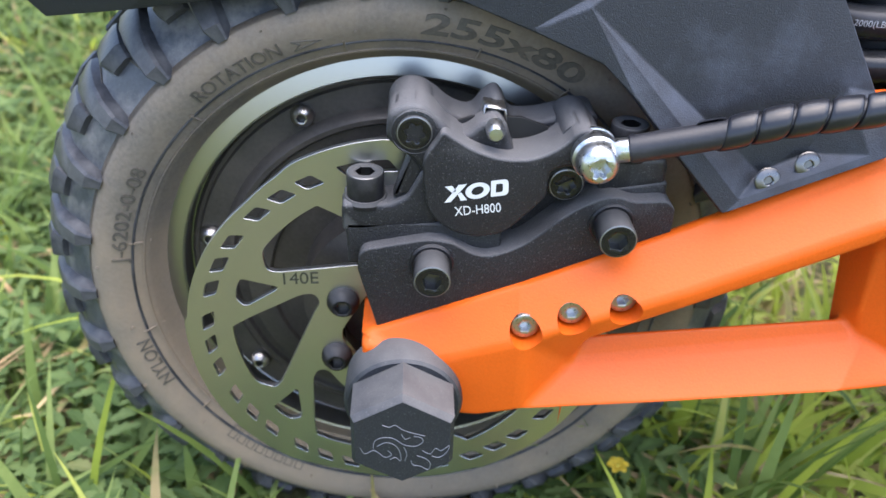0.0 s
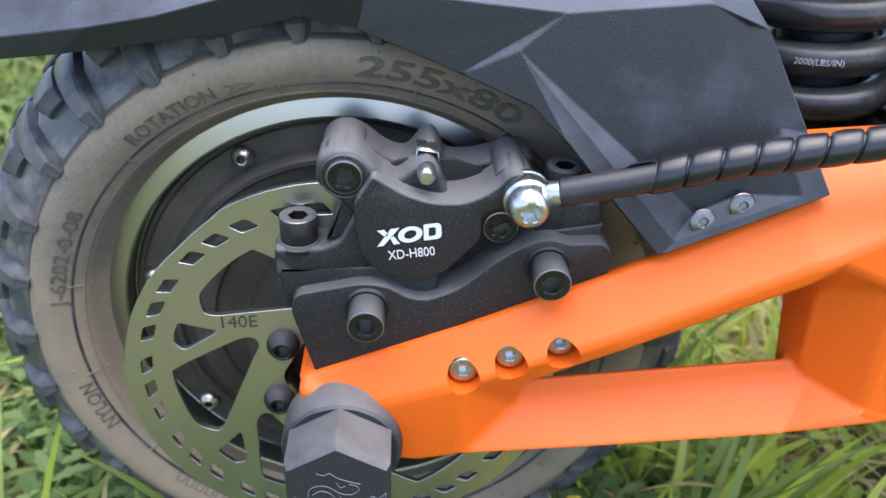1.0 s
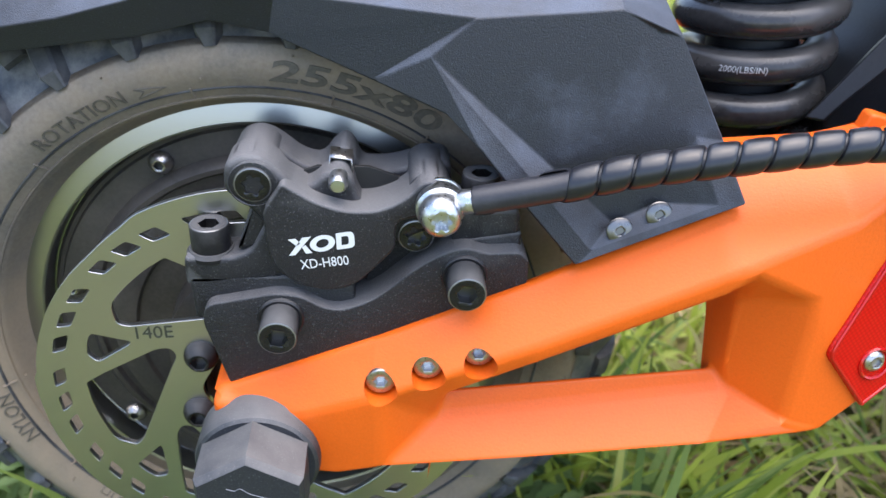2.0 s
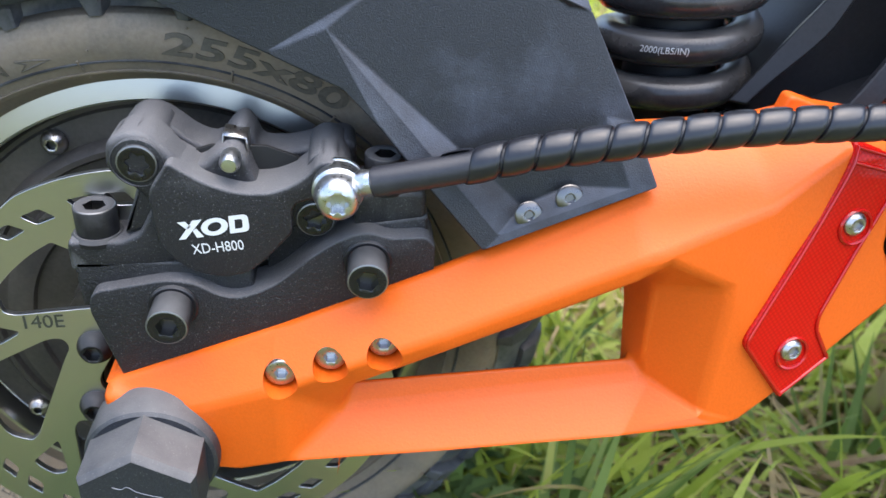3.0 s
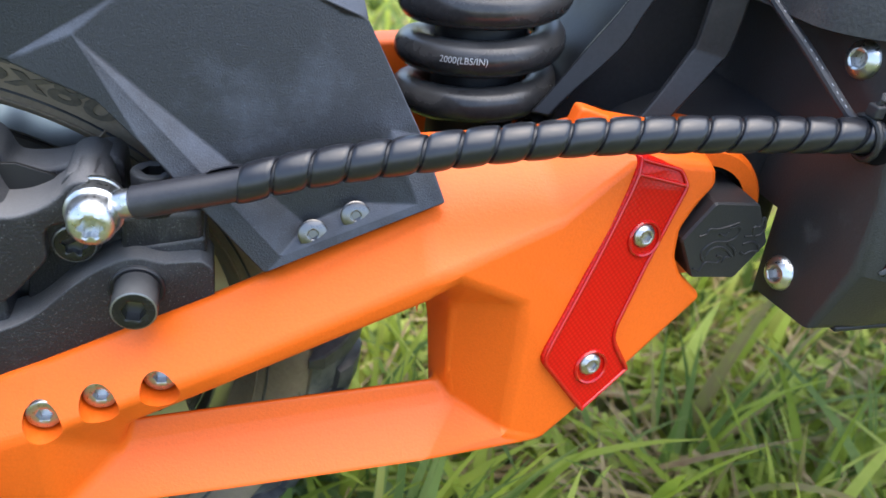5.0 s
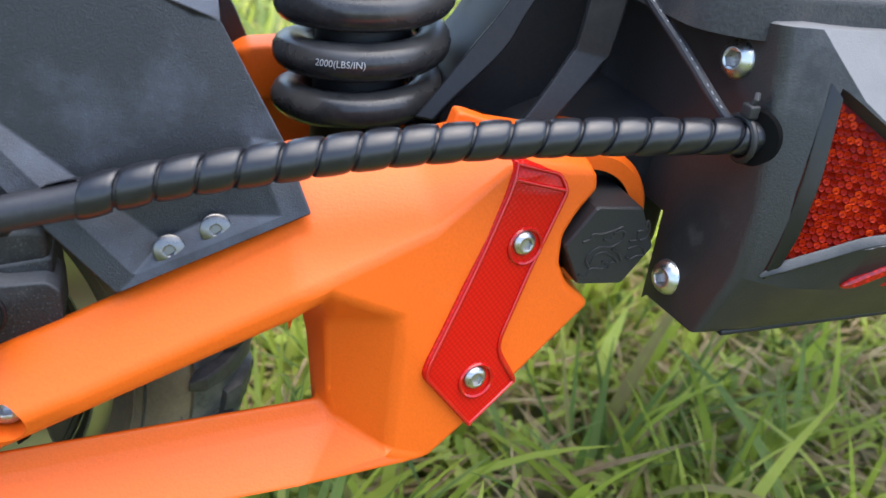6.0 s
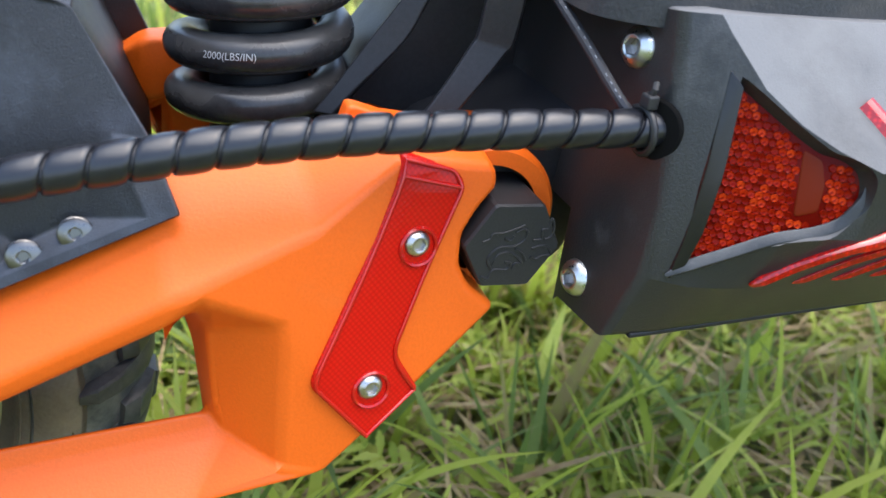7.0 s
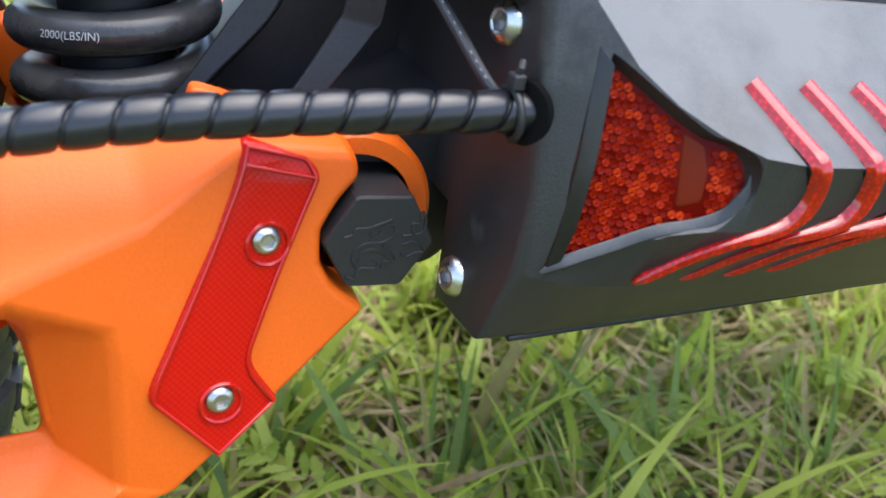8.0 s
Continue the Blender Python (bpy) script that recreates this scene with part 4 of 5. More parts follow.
part("ferrule", sweep(line[:18], [0.0028] * 6 + [0.0033] * 12, 20), CHROME, hose, "zinc-plated hose ferrule")
part("sleeve", sweep(line[16:54], [0.0034] + [0.0038] * 36 + [0.0034], 20), HOSE, hose, "ribbed rubber hose sleeve")
# spiral guard: one ribbon wound round the hose
lengths = [0.0]
for p, q in zip(line, line[1:]):
    lengths.append(lengths[-1] + (q - p).length)


def along(s):
    s = min(max(s, 0.0), lengths[-1] - 1e-6)
    i = max(k for k in range(len(lengths) - 1) if lengths[k] <= s)
    return line[i].lerp(line[i + 1], (s - lengths[i]) / (lengths[i + 1] - lengths[i])), (line[min(i + 2, len(line) - 1)] - line[max(i - 1, 0)]).normalized()


PITCH = 0.0083
s0 = next(l for l, p in zip(lengths, line) if p.x > 0.0812)
turns = (lengths[-1] - s0) / PITCH
sp = bmesh.new()
prev = None
SEG = 28
for i in range(int(turns * SEG)):
    a = 2 * math.pi * i / SEG
    base = s0 + PITCH * i / SEG
    row = []
    for v, r in ((0.04, 0.0034), (0.04, 0.0039), (0.08, 0.00422), (0.20, 0.00444), (0.5, 0.00455), (0.80, 0.00444), (0.92, 0.00422), (0.96, 0.0039), (0.96, 0.0034)):
        c, d = along(base + (v - 0.5) * PITCH)
        side = (Vector((0, 0, 1)) - d * d.z).normalized()
        other = side.cross(d)
        row.append(sp.verts.new(c + (side * math.cos(a) + other * math.sin(a)) * r))
    if prev:
        for k in range(8):
            sp.faces.new((prev[k], prev[k + 1], row[k + 1], row[k]))
    prev = row
part("spiral_guard", sp, WRAP, hose, "glossy black spiral hose guard", 45)

# ---- fender ----
FEN = {
    "La": (-0.1000, 0.0170, 0.0985), "Lb": (-0.0760, 0.0150, 0.1015), "Lc": (-0.0370, 0.0150, 0.1069), "Ld": (-0.0280, 0.0150, 0.1080), "Le": (-0.0090, 0.0150, 0.1130), "D": (0.0067, 0.0146, 0.1102),
    "Ua": (-0.1050, 0.0170, 0.1040), "Ub": (-0.0657, 0.0120, 0.1101), "Uc": (-0.0473, 0.0120, 0.1134), "Ud": (-0.0296, 0.0120, 0.1182), "Ue": (-0.0040, 0.0105, 0.1270), "D2": (0.0095, 0.0080, 0.1225),
    "Ta": (-0.1130, 0.0520, 0.1250), "Tb": (-0.0660, 0.0520, 0.1500), "Tc": (-0.0300, 0.0520, 0.1600), "Td": (0.0095, 0.0520, 0.1620), "Te": (0.0600, 0.0520, 0.1560), "Tf": (0.1000, 0.0500, 0.1480), "Tg": (0.1150, 0.0500, 0.1300),
    "V": (0.0348, -0.0018, 0.1033), "E": (0.0610, -0.0035, 0.1203), "Cor": (0.0970, -0.0050, 0.1238), "F": (0.1138, -0.0042, 0.1172), "r1": (0.1076, -0.0035, 0.1181),
    "t1": (0.0495, -0.0044, 0.1106), "M1": (0.0540, -0.0080, 0.0966), "M2": (0.0632, -0.0125, 0.0884), "M3": (0.0720, -0.0155, 0.0782), "tip": (0.0895, -0.0209, 0.0593),
    "c1": (0.0934, -0.0200, 0.0634), "c2": (0.1000, -0.0138, 0.0688), "c3": (0.1118, -0.0138, 0.0748), "c4": (0.1257, -0.0200, 0.0774), "fr": (0.1322, -0.0218, 0.0789), "fu": (0.1272, -0.0115, 0.0919), "ru": (0.1195, -0.0110, 0.0929),
}
FPOLY = ["La Lb Ub Ua", "Lb Lc Uc Ub", "Lc Ld Ud Uc", "Ld Le Ue Ud", "Le D D2 Ue", "Ua Ub Tb Ta", "Ub Uc Ud Tc Tb", "Ud Ue D2 Td Tc", "D V E D2", "D2 E Te Td", "E Cor Tf Te", "Cor F Tg Tf",
         "V M1 t1", "V t1 E", "M1 M2 t1", "M2 M3 c1 t1", "M3 tip c1", "t1 c1 c2", "t1 c2 c3 Cor E", "c3 ru r1 Cor", "c3 c4 ru", "r1 ru fu F", "Cor r1 F", "ru c4 fr fu", "tip fr c4 c1", "c1 c4 c3 c2"]
fb = faces(FEN, [p.split() for p in FPOLY])
mirror = {}
for k in ("La Lb Lc Ld Le D Ua Ub Uc Ud Ue D2 V E Cor F".split()):
    x, y, z = FEN[k]
    mirror[k + "x"] = (x, 2 * MID - max(y, 0.012), z)
for k in "Ta Tb Tc Td Te Tf Tg".split():
    mirror[k + "x"] = FEN[k]
other = faces(mirror, [[k + "x" for k in p.split()] for p in FPOLY[:12]])
tmp = bpy.data.meshes.new("half")
other.to_mesh(tmp)
other.free()
fb.from_mesh(tmp)
bpy.data.meshes.remove(tmp)
bmesh.ops.remove_doubles(fb, verts=fb.verts, dist=0.0001)
bmesh.ops.recalc_face_normals(fb, faces=fb.faces)
if sum(f.normal.z * f.calc_area() for f in fb.faces) < 0:
    bmesh.ops.reverse_faces(fb, faces=fb.faces)
fme = bpy.data.meshes.new("fender")
fb.to_mesh(fme)
fb.free()
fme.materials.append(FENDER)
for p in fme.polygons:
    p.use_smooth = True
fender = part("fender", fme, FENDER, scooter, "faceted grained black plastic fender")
so = fender.modifiers.new("sheet", "SOLIDIFY")
so.thickness, so.offset = 0.0024, -1.0
soften(fender, 0.0005, 2, 12)
part("far_side_panel", slab(rounded([(0.0067, 0.1102), (0.0348, 0.1033), (0.0895, 0.0640), (0.1322, 0.0789), (0.1263, 0.0930), (0.1132, 0.1178), (0.0970, 0.1238), (0.0610, 0.1203)], 0.001), 0.1060, 0.1084, 0.0006), FENDER, fender, "inner face of the far fender side")
# Hidden wall added inside the fender to keep light off the tyre.
lb = bmesh.new()
for x, z in ((0.0990, 0.1225), (0.1060, 0.1150), (0.1180, 0.0900), (0.1290, 0.0650)):
    for y in (0.004, 0.1060):
        lb.verts.new((x, y if z > 0.08 else min(max(y, -0.004), 0.1), z))
lb.verts.ensure_lookup_table()
for i in range(3):
    lb.faces.new([lb.verts[2 * i + q] for q in (0, 1, 3, 2)])
light_stop = part("inner_liner", lb, FENDER, fender, "black wall added inside the fender to block light", 30)
light_stop.modifiers.new("sheet", "SOLIDIFY").thickness = 0.002
me = finish(screw("button", 0.0037, 0.0010, 0.0013), "fender_screw", (DULL, INNER), 30)
for x, y, z in ((0.1012, -0.0178, 0.0683), (0.1114, -0.0172, 0.0730)):
    part("fender_screw", me, DULL, fender, "stainless button-head screw", m=aim((x, y, z), (0, -0.95, 0.3)))

# ---- shock absorber ----
SX, SY = 0.160, 0.0575
shock = part("shock_absorber", lathe([(0.0145, -0.075), (0.0145, -0.020), (0.0140, -0.019), (0.0145, -0.018), (0.0145, 0.075), (1e-9, 0.075)], 40), CAP_CLEAN, scooter, "black damper tube inside a coil spring")
shock.matrix_local = Matrix.Translation((SX, SY, 0.105)) @ Matrix.Rotation(radians(-90), 4, "X")
WIRE, COIL, RISE = 0.0056, 0.0217, 0.0144
helix = []
Z0 = 0.0970
for i in range(int(7.2 * 40)):
    a = 2 * math.pi * i / 40 - math.pi / 2
    helix.append((COIL * math.cos(a), COIL * math.sin(a), Z0 - 2 * RISE + RISE * i / 40 - 0.105))
coil = part("coil_spring", sweep(helix, WIRE, 18), GLOSS, shock, "gloss black painted coil spring")
coil.matrix_local = Matrix.Rotation(radians(90), 4, "X")


def on_coil(x, y, z):
    a = -math.pi / 2 - 0.40 + x / (COIL + WIRE)
    lat = y / WIRE + 0.15
    rr = COIL + (WIRE + 0.00015) * math.cos(lat)
    zc = Z0 + RISE * ((a + math.pi / 2) / (2 * math.pi)) - 0.105
    return rr * math.cos(a), rr * math.sin(a), zc + (WIRE + 0.00015) * math.sin(lat)


txt = part("printed_text", lettering("2000(LBS/IN)", 0.0027, 0.0, lambda x, y, z: on_coil(x - 0.0012, y, z)), DULL_INK, shock, "white printed spring rate")
txt.matrix_local = Matrix.Rotation(radians(90), 4, "X")

# ---- rear frame ----
frame_back = slab(rounded([(0.188, 0.040), (0.180, 0.084), (0.1955, 0.1046), (0.2025, 0.1185), (0.2220, 0.150), (0.262, 0.150), (0.262, 0.052), (0.232, 0.052), (0.222, 0.040)], 0.003), 0.036, 0.075, 0.0015)
rear_frame = part("rear_frame", frame_back, FRAME, scooter, "satin black metal rear frame")
# Out-of-view block above the shock, added to shade the parts below.
part("shock_mount", slab(rounded([(0.140, 0.185), (0.140, 0.200), (0.270, 0.200), (0.270, 0.150), (0.205, 0.150), (0.190, 0.185)], 0.003), 0.0300, 0.0900, 0.002), FRAME, rear_frame, "unseen block above the shock, added for shade")


def bent_strip(left, right, label):
    rb_ = bmesh.new()
    l_ = [rb_.verts.new(p) for p in glide(left, 5)]
    r_ = [rb_.verts.new(p) for p in glide(right, 5)]
    for i in range(len(l_) - 1):
        rb_.faces.new((l_[i], r_[i], r_[i + 1], l_[i + 1]))
    ob = part("frame_rib", rb_, FRAME, rear_frame, label, 60)
    sh = ob.modifiers.new("plate", "SOLIDIFY")
    sh.thickness, sh.offset = 0.004, 0.0
    return soften(ob, 0.0008, 2, 30)


bent_strip([(0.1880, 0.0090, 0.0820), (0.1969, 0.0100, 0.0922), (0.2070, 0.0128, 0.1070), (0.2095, 0.0128, 0.1150), (0.2115, 0.0128, 0.1500)], [(0.1960, 0.0070, 0.0820), (0.2052, 0.0080, 0.0923), (0.2160, 0.0098, 0.1060), (0.2190, 0.0098, 0.1140), (0.2215, 0.0098, 0.1500)], "bent raised rib")
bent_strip([(0.1715, 0.0320, 0.0820), (0.1775, 0.0320, 0.0905), (0.1864, 0.0320, 0.1041), (0.1958, 0.0320, 0.1180), (0.2130, 0.0320, 0.1500)], [(0.1765, 0.0290, 0.0820), (0.1825, 0.0290, 0.0896), (0.1955, 0.0290, 0.1046), (0.2025, 0.0290, 0.1185), (0.2220, 0.0290, 0.1500)], "sloping frame edge")
part("pivot_lug", slab(rounded([(0.198, 0.055), (0.198, 0.082), (0.240, 0.100), (0.240, 0.055), (0.232, 0.048), (0.210, 0.052)], 0.006), -0.0040, 0.040, 0.002), FRAME, rear_frame)
CABLE = glide([(0.2120, 0.020, 0.150), (0.2185, 0.006, 0.132), (0.2240, -0.016, 0.1180), (0.2290, -0.0300, 0.1075), (0.2330, -0.0310, 0.1050)], 8)
cable = part("signal_cable", sweep(CABLE, 0.0014, 10), HOSE, scooter, "thin black cable with pale printing")

for k in range(11, 25):
    if k % 5 == 4:
        continue
    c_, d_ = CABLE[k], (CABLE[k + 1] - CABLE[k - 1]).normalized()
    face_ = (Vector((-0.35, -0.80, 0.45)) - d_ * d_.dot(Vector((-0.35, -0.80, 0.45)))).normalized()
    part("print_mark", sweep([c_ + face_ * 0.00128 - d_ * 0.0004, c_ + face_ * 0.00130 + d_ * 0.0004], 0.00022, 5), GREY_INK, cable)

# ---- deck ----
END = [[(0.2335, -0.018, 0.128), (0.2335, -0.018, 0.119), (0.2328, -0.018, 0.103), (0.2315, -0.018, 0.088), (0.2300, -0.018, 0.0706), (0.2300, -0.0200, 0.0490)],
       [(0.2362, -0.0332, 0.1298), (0.2372, -0.035, 0.119), (0.2374, -0.0395, 0.103), (0.2366, -0.044, 0.088), (0.2345, -0.0465, 0.0706), (0.2305, -0.0435, 0.0513)]]
X = [0.2440, 0.2520, 0.2600, 0.2680, 0.2760, 0.2880, 0.3000, 0.3600, 0.6200]
ROW = [
    [(-0.0365, 0.1303), (-0.0389, 0.1290), (-0.0412, 0.1276), (-0.0505, 0.088), (-0.0518, 0.0706), (-0.0448, 0.0520)],
    [(-0.0340, 0.1299), (-0.0408, 0.1236), (-0.0477, 0.1174), (-0.0550, 0.088), (-0.0535, 0.0706), (-0.0452, 0.0530)],
    [(-0.0328, 0.1297), (-0.0428, 0.1205), (-0.0529, 0.1113), (-0.0592, 0.088), (-0.0545, 0.0706), (-0.0456, 0.0538)],
    [(-0.0325, 0.1297), (-0.0452, 0.1184), (-0.0579, 0.1072), (-0.0625, 0.088), (-0.0550, 0.0706), (-0.0460, 0.0543)],
    [(-0.0330, 0.1297), (-0.0482, 0.1170), (-0.0634, 0.1044), (-0.0640, 0.088), (-0.0552, 0.0706), (-0.0460, 0.0548)],
    [(-0.0335, 0.1298), (-0.0464, 0.119), (-0.0654, 0.103), (-0.0645, 0.088), (-0.0552, 0.0706), (-0.0460, 0.0552)],
    [(-0.0335, 0.13), (-0.0468, 0.119), (-0.0662, 0.103), (-0.0648, 0.088), (-0.0552, 0.0706), (-0.0460, 0.0556)],
    [(-0.0345, 0.13), (-0.0478, 0.119), (-0.0672, 0.103), (-0.0650, 0.088), (-0.0550, 0.0706), (-0.0460, 0.0575)],
    [(-0.0345, 0.13), (-0.0478, 0.119), (-0.0672, 0.103), (-0.0650, 0.088), (-0.0550, 0.0706), (-0.0460, 0.0575)],
]
db = bmesh.new()
loops = []
for half in END + [[(x, y, z) for y, z in row] for x, row in zip(X, ROW)]:
    xe, ye, ze = half[-1]
    half = half + [(xe, -0.0180, ze - 0.0022), (xe + 0.0005, -0.0160, 0.0740)]
    full = half + [(x, 2 * MID - y, z) for x, y, z in reversed(half)]
    loops.append([db.verts.new(p) for p in full])
for p, q in zip(loops, loops[1:]):
    for i in range(len(p)):
        j = (i + 1) % len(p)
        db.faces.new((p[i], p[j], q[j], q[i]))
db.faces.new(loops[0])
db.faces.new(loops[-1])
bmesh.ops.recalc_face_normals(db, faces=db.faces)
corner = [db.edges.get((loops[1][k], loops[1][k + 1])) for k in range(5)]
corner += [db.edges.get((loops[k][5], loops[k + 1][5])) for k in range(1, len(loops) - 1)]
bmesh.ops.bevel(db, geom=[e for e in corner if e], offset=0.0024, segments=4, profile=0.5, affect="EDGES", clamp_overlap=True)


STATION = [END[1]] + [[(x, y, z) for y, z in row] for x, row in zip(X, ROW)]


def deck_y(x, z):
    """The side of the deck shell at x, z."""
    side = [(np.interp(z, [p[2] for p in reversed(st)], [p[0] for p in reversed(st)]), np.interp(z, [p[2] for p in reversed(st)], [p[1] for p in reversed(st)])) for st in STATION]
    return float(np.interp(x, [p[0] for p in side], [p[1] for p in side]))


def lens_y(x, z):
    return -0.0444 + (-0.427 * (x - 0.2455) + 0.1888 * (z - 0.1163)) / 0.8843


BOWED = glide([(0.2425, 0.0758, 0), (0.2472, 0.0781, 0), (0.2560, 0.0830, 0), (0.2640, 0.0869, 0), (0.2700, 0.0892, 0), (0.2738, 0.0928, 0), (0.2753, 0.0972, 0), (0.2742, 0.1020, 0), (0.2706, 0.1043, 0), (0.2660, 0.1052, 0), (0.2609, 0.1080, 0), (0.2545, 0.1122, 0), (0.2484, 0.1164, 0)], 5)
LENS_LOOP = [(p.x, p.y) for p in BOWED] + [(0.2464, 0.1028), (0.2444, 0.0890)]
DEEP = 0.0030
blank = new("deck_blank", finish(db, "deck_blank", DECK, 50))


def loft(loops):
    """Closed outlines of like length joined into one solid."""
    lo = bmesh.new()
    rings = [[lo.verts.new(p) for p in loop] for loop in loops]
    for p, q in zip(rings, rings[1:]):
        for i in range(len(p)):
            lo.faces.new((p[i], p[(i + 1) % len(p)], q[(i + 1) % len(q)], q[i]))
    for g in (rings[0], rings[-1]):
        lo.faces.new(g)
    bmesh.ops.triangulate(lo, faces=[f for f in lo.faces if len(f.verts) > 4])
    bmesh.ops.recalc_face_normals(lo, faces=lo.faces)
    return lo


def flare(loop):
    """The lens outline widened: a broad slope on its long upper side, a wall at its upright side, little below."""
    rows_ = []
    for (x, z), (u, v) in zip(ccw(loop), offset(ccw(loop), -1.0)):
        n_ = Vector((u - x, v - z)).normalized()
        d_ = 0.0006 + 0.0014 * max(0.0, n_.dot(Vector((0.5, 0.866)))) ** 3 + 0.0026 * max(0.0, n_.dot(Vector((-1, 0.15))))
        rows_.append((x, z, n_, d_))
    for _ in range(4):
        rows_ = [(x, z, n_, (rows_[k - 1][3] + d_ + rows_[(k + 1) % len(rows_)][3]) / 3 if z < 0.1145 else d_) for k, (x, z, n_, d_) in enumerate(rows_)]
    return [(x - 0.0012 + n_.x * 0.0005, z + 0.0026 + n_.y * 0.0005) if z > 0.1152 else (x + n_.x * d_, z + n_.y * d_) for x, z, n_, d_ in rows_]


LENS_LOOP = ccw(LENS_LOOP)
RIM_LOOP = flare(LENS_LOOP)
cutter = new("cutter", finish(loft([[(x, lens_y(x, z) - 0.03, z) for x, z in RIM_LOOP], [(x, lens_y(x, z) - 0.0004, z) for x, z in RIM_LOOP], [(x, lens_y(x, z) + DEEP, z) for x, z in LENS_LOOP]]), "cutter", DECK))
mod = blank.modifiers.new("lamp recess", "BOOLEAN")
mod.operation, mod.object, mod.solver = "DIFFERENCE", cutter, "EXACT"
bpy.context.view_layer.update()
deck_me = bpy.data.meshes.new_from_object(blank.evaluated_get(bpy.context.evaluated_depsgraph_get()))
deck_me.name = "deck_shell"
for ob in (blank, cutter):
    bpy.data.objects.remove(ob)
for p in deck_me.polygons:
    p.use_smooth = True
deck_me.set_sharp_from_angle(angle=radians(26))
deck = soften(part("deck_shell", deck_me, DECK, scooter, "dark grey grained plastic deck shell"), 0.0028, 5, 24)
lamp = part("rear_lamp", slab(offset(ccw(LENS_LOOP), -0.0003), DEEP - 0.0004, DEEP + 0.003, 0.0002, depth=lens_y), LENS, scooter, "red triangular side reflector lamp")
HR = 0.00099
NORMAL = Vector((-0.427, -0.8843, 0.1888))


def inside(x, z, loop):
    hit_ = False
    for (xa, za), (xb, zb) in zip(loop, loop[1:] + loop[:1]):
        if (za > z) != (zb > z) and x < (xb - xa) * (z - za) / (zb - za) + xa:
            hit_ = not hit_
    return hit_


small = offset(ccw(LENS_LOOP), 0.0007)
wob = random.Random(3)
cell = finish(lathe([(0.00096, 0.0003), (0.00094, -0.00016), (0.00086, -0.00028), (0.00076, -0.00022), (0.00046, -0.00006), (1e-9, -0.00030)], 12), "prism_cell", CELL, 60)
for j in range(26):
    for i in range(26):
        x = 0.2400 + i * HR * 1.6 + (j % 2) * HR * 0.8
        z = 0.0770 + j * HR * 1.72
        if inside(x, z, small) and not (0.2626 < x < 0.2692 and 0.0905 < z):
            part("prism_cell", cell, CELL, lamp, m=aim((x, lens_y(x, z) + DEEP - 0.0004, z), NORMAL + Vector((wob.uniform(-0.16, 0.16), 0, wob.uniform(-0.16, 0.16)))))
part("lamp_window", slab(rounded([(0.2634, 0.0905), (0.2630, 0.1056), (0.2670, 0.1040), (0.2684, 0.0985), (0.2680, 0.0925)], 0.001), DEEP - 0.0006, DEEP + 0.0005, 0.0002, depth=lens_y), BAND, lamp, "brownish clear window in the lens")
part("lamp_bezel", slab(rounded([(0.2447, 0.1205), (0.2474, 0.1172), (0.2461, 0.0990), (0.2436, 0.0820), (0.2424, 0.0762), (0.2394, 0.0716), (0.2408, 0.0801), (0.2428, 0.0983)], [0.0008, 0.0004, 0.003, 0.003, 0.0005, 0.0008, 0.003, 0.003], 3), -0.0006, 0.0060, 0.0003, depth=deck_y), BOLT_FACE, lamp, "dark upright border of the lens", 50)
sill_line = glide([(0.2390, -0.0490, 0.0724), (0.2434, -0.0505, 0.0757), (0.2517, -0.0534, 0.0804), (0.2597, -0.0563, 0.0850), (0.2679, -0.0594, 0.0880), (0.2730, -0.0611, 0.0914), (0.2757, -0.0614, 0.0966), (0.2762, -0.0606, 0.1010)], 6)
part("lamp_sill", ribbon(sill_line, [0.0004 + 0.0010 * min(1.0, i / 6, (len(sill_line) - 1 - i) / 10) for i in range(len(sill_line))], 0.0009, (-0.30, -0.72, 0.62)), DECK, deck, "smooth raised edge under the lens", 70)
part("deck_lip", slab(rounded([(0.2375, 0.0512), (0.3380, 0.0558), (0.3395, 0.0574), (0.2375, 0.0528)], 0.0006), -0.0446, -0.0380, 0.0006), FRAME, deck, "thin metal edge under the deck")

# red strips: chevrons that run on into thin curved tails
HEAD = [(0.2780, -0.0500, 0.1152), (0.2816, -0.0551, 0.1111), (0.2845, -0.0593, 0.1078), (0.2872, -0.0631, 0.1049), (0.2884, -0.0656, 0.1028), (0.2896, -0.0653, 0.0982), (0.2889, -0.0650, 0.0937), (0.2861, -0.0646, 0.0902)]
TAIL = [(0.2811, -0.0642, 0.0879), (0.2754, -0.0628, 0.0857), (0.2681, -0.0593, 0.0806), (0.2629, -0.0565, 0.0758), (0.2590, -0.0547, 0.0720)]
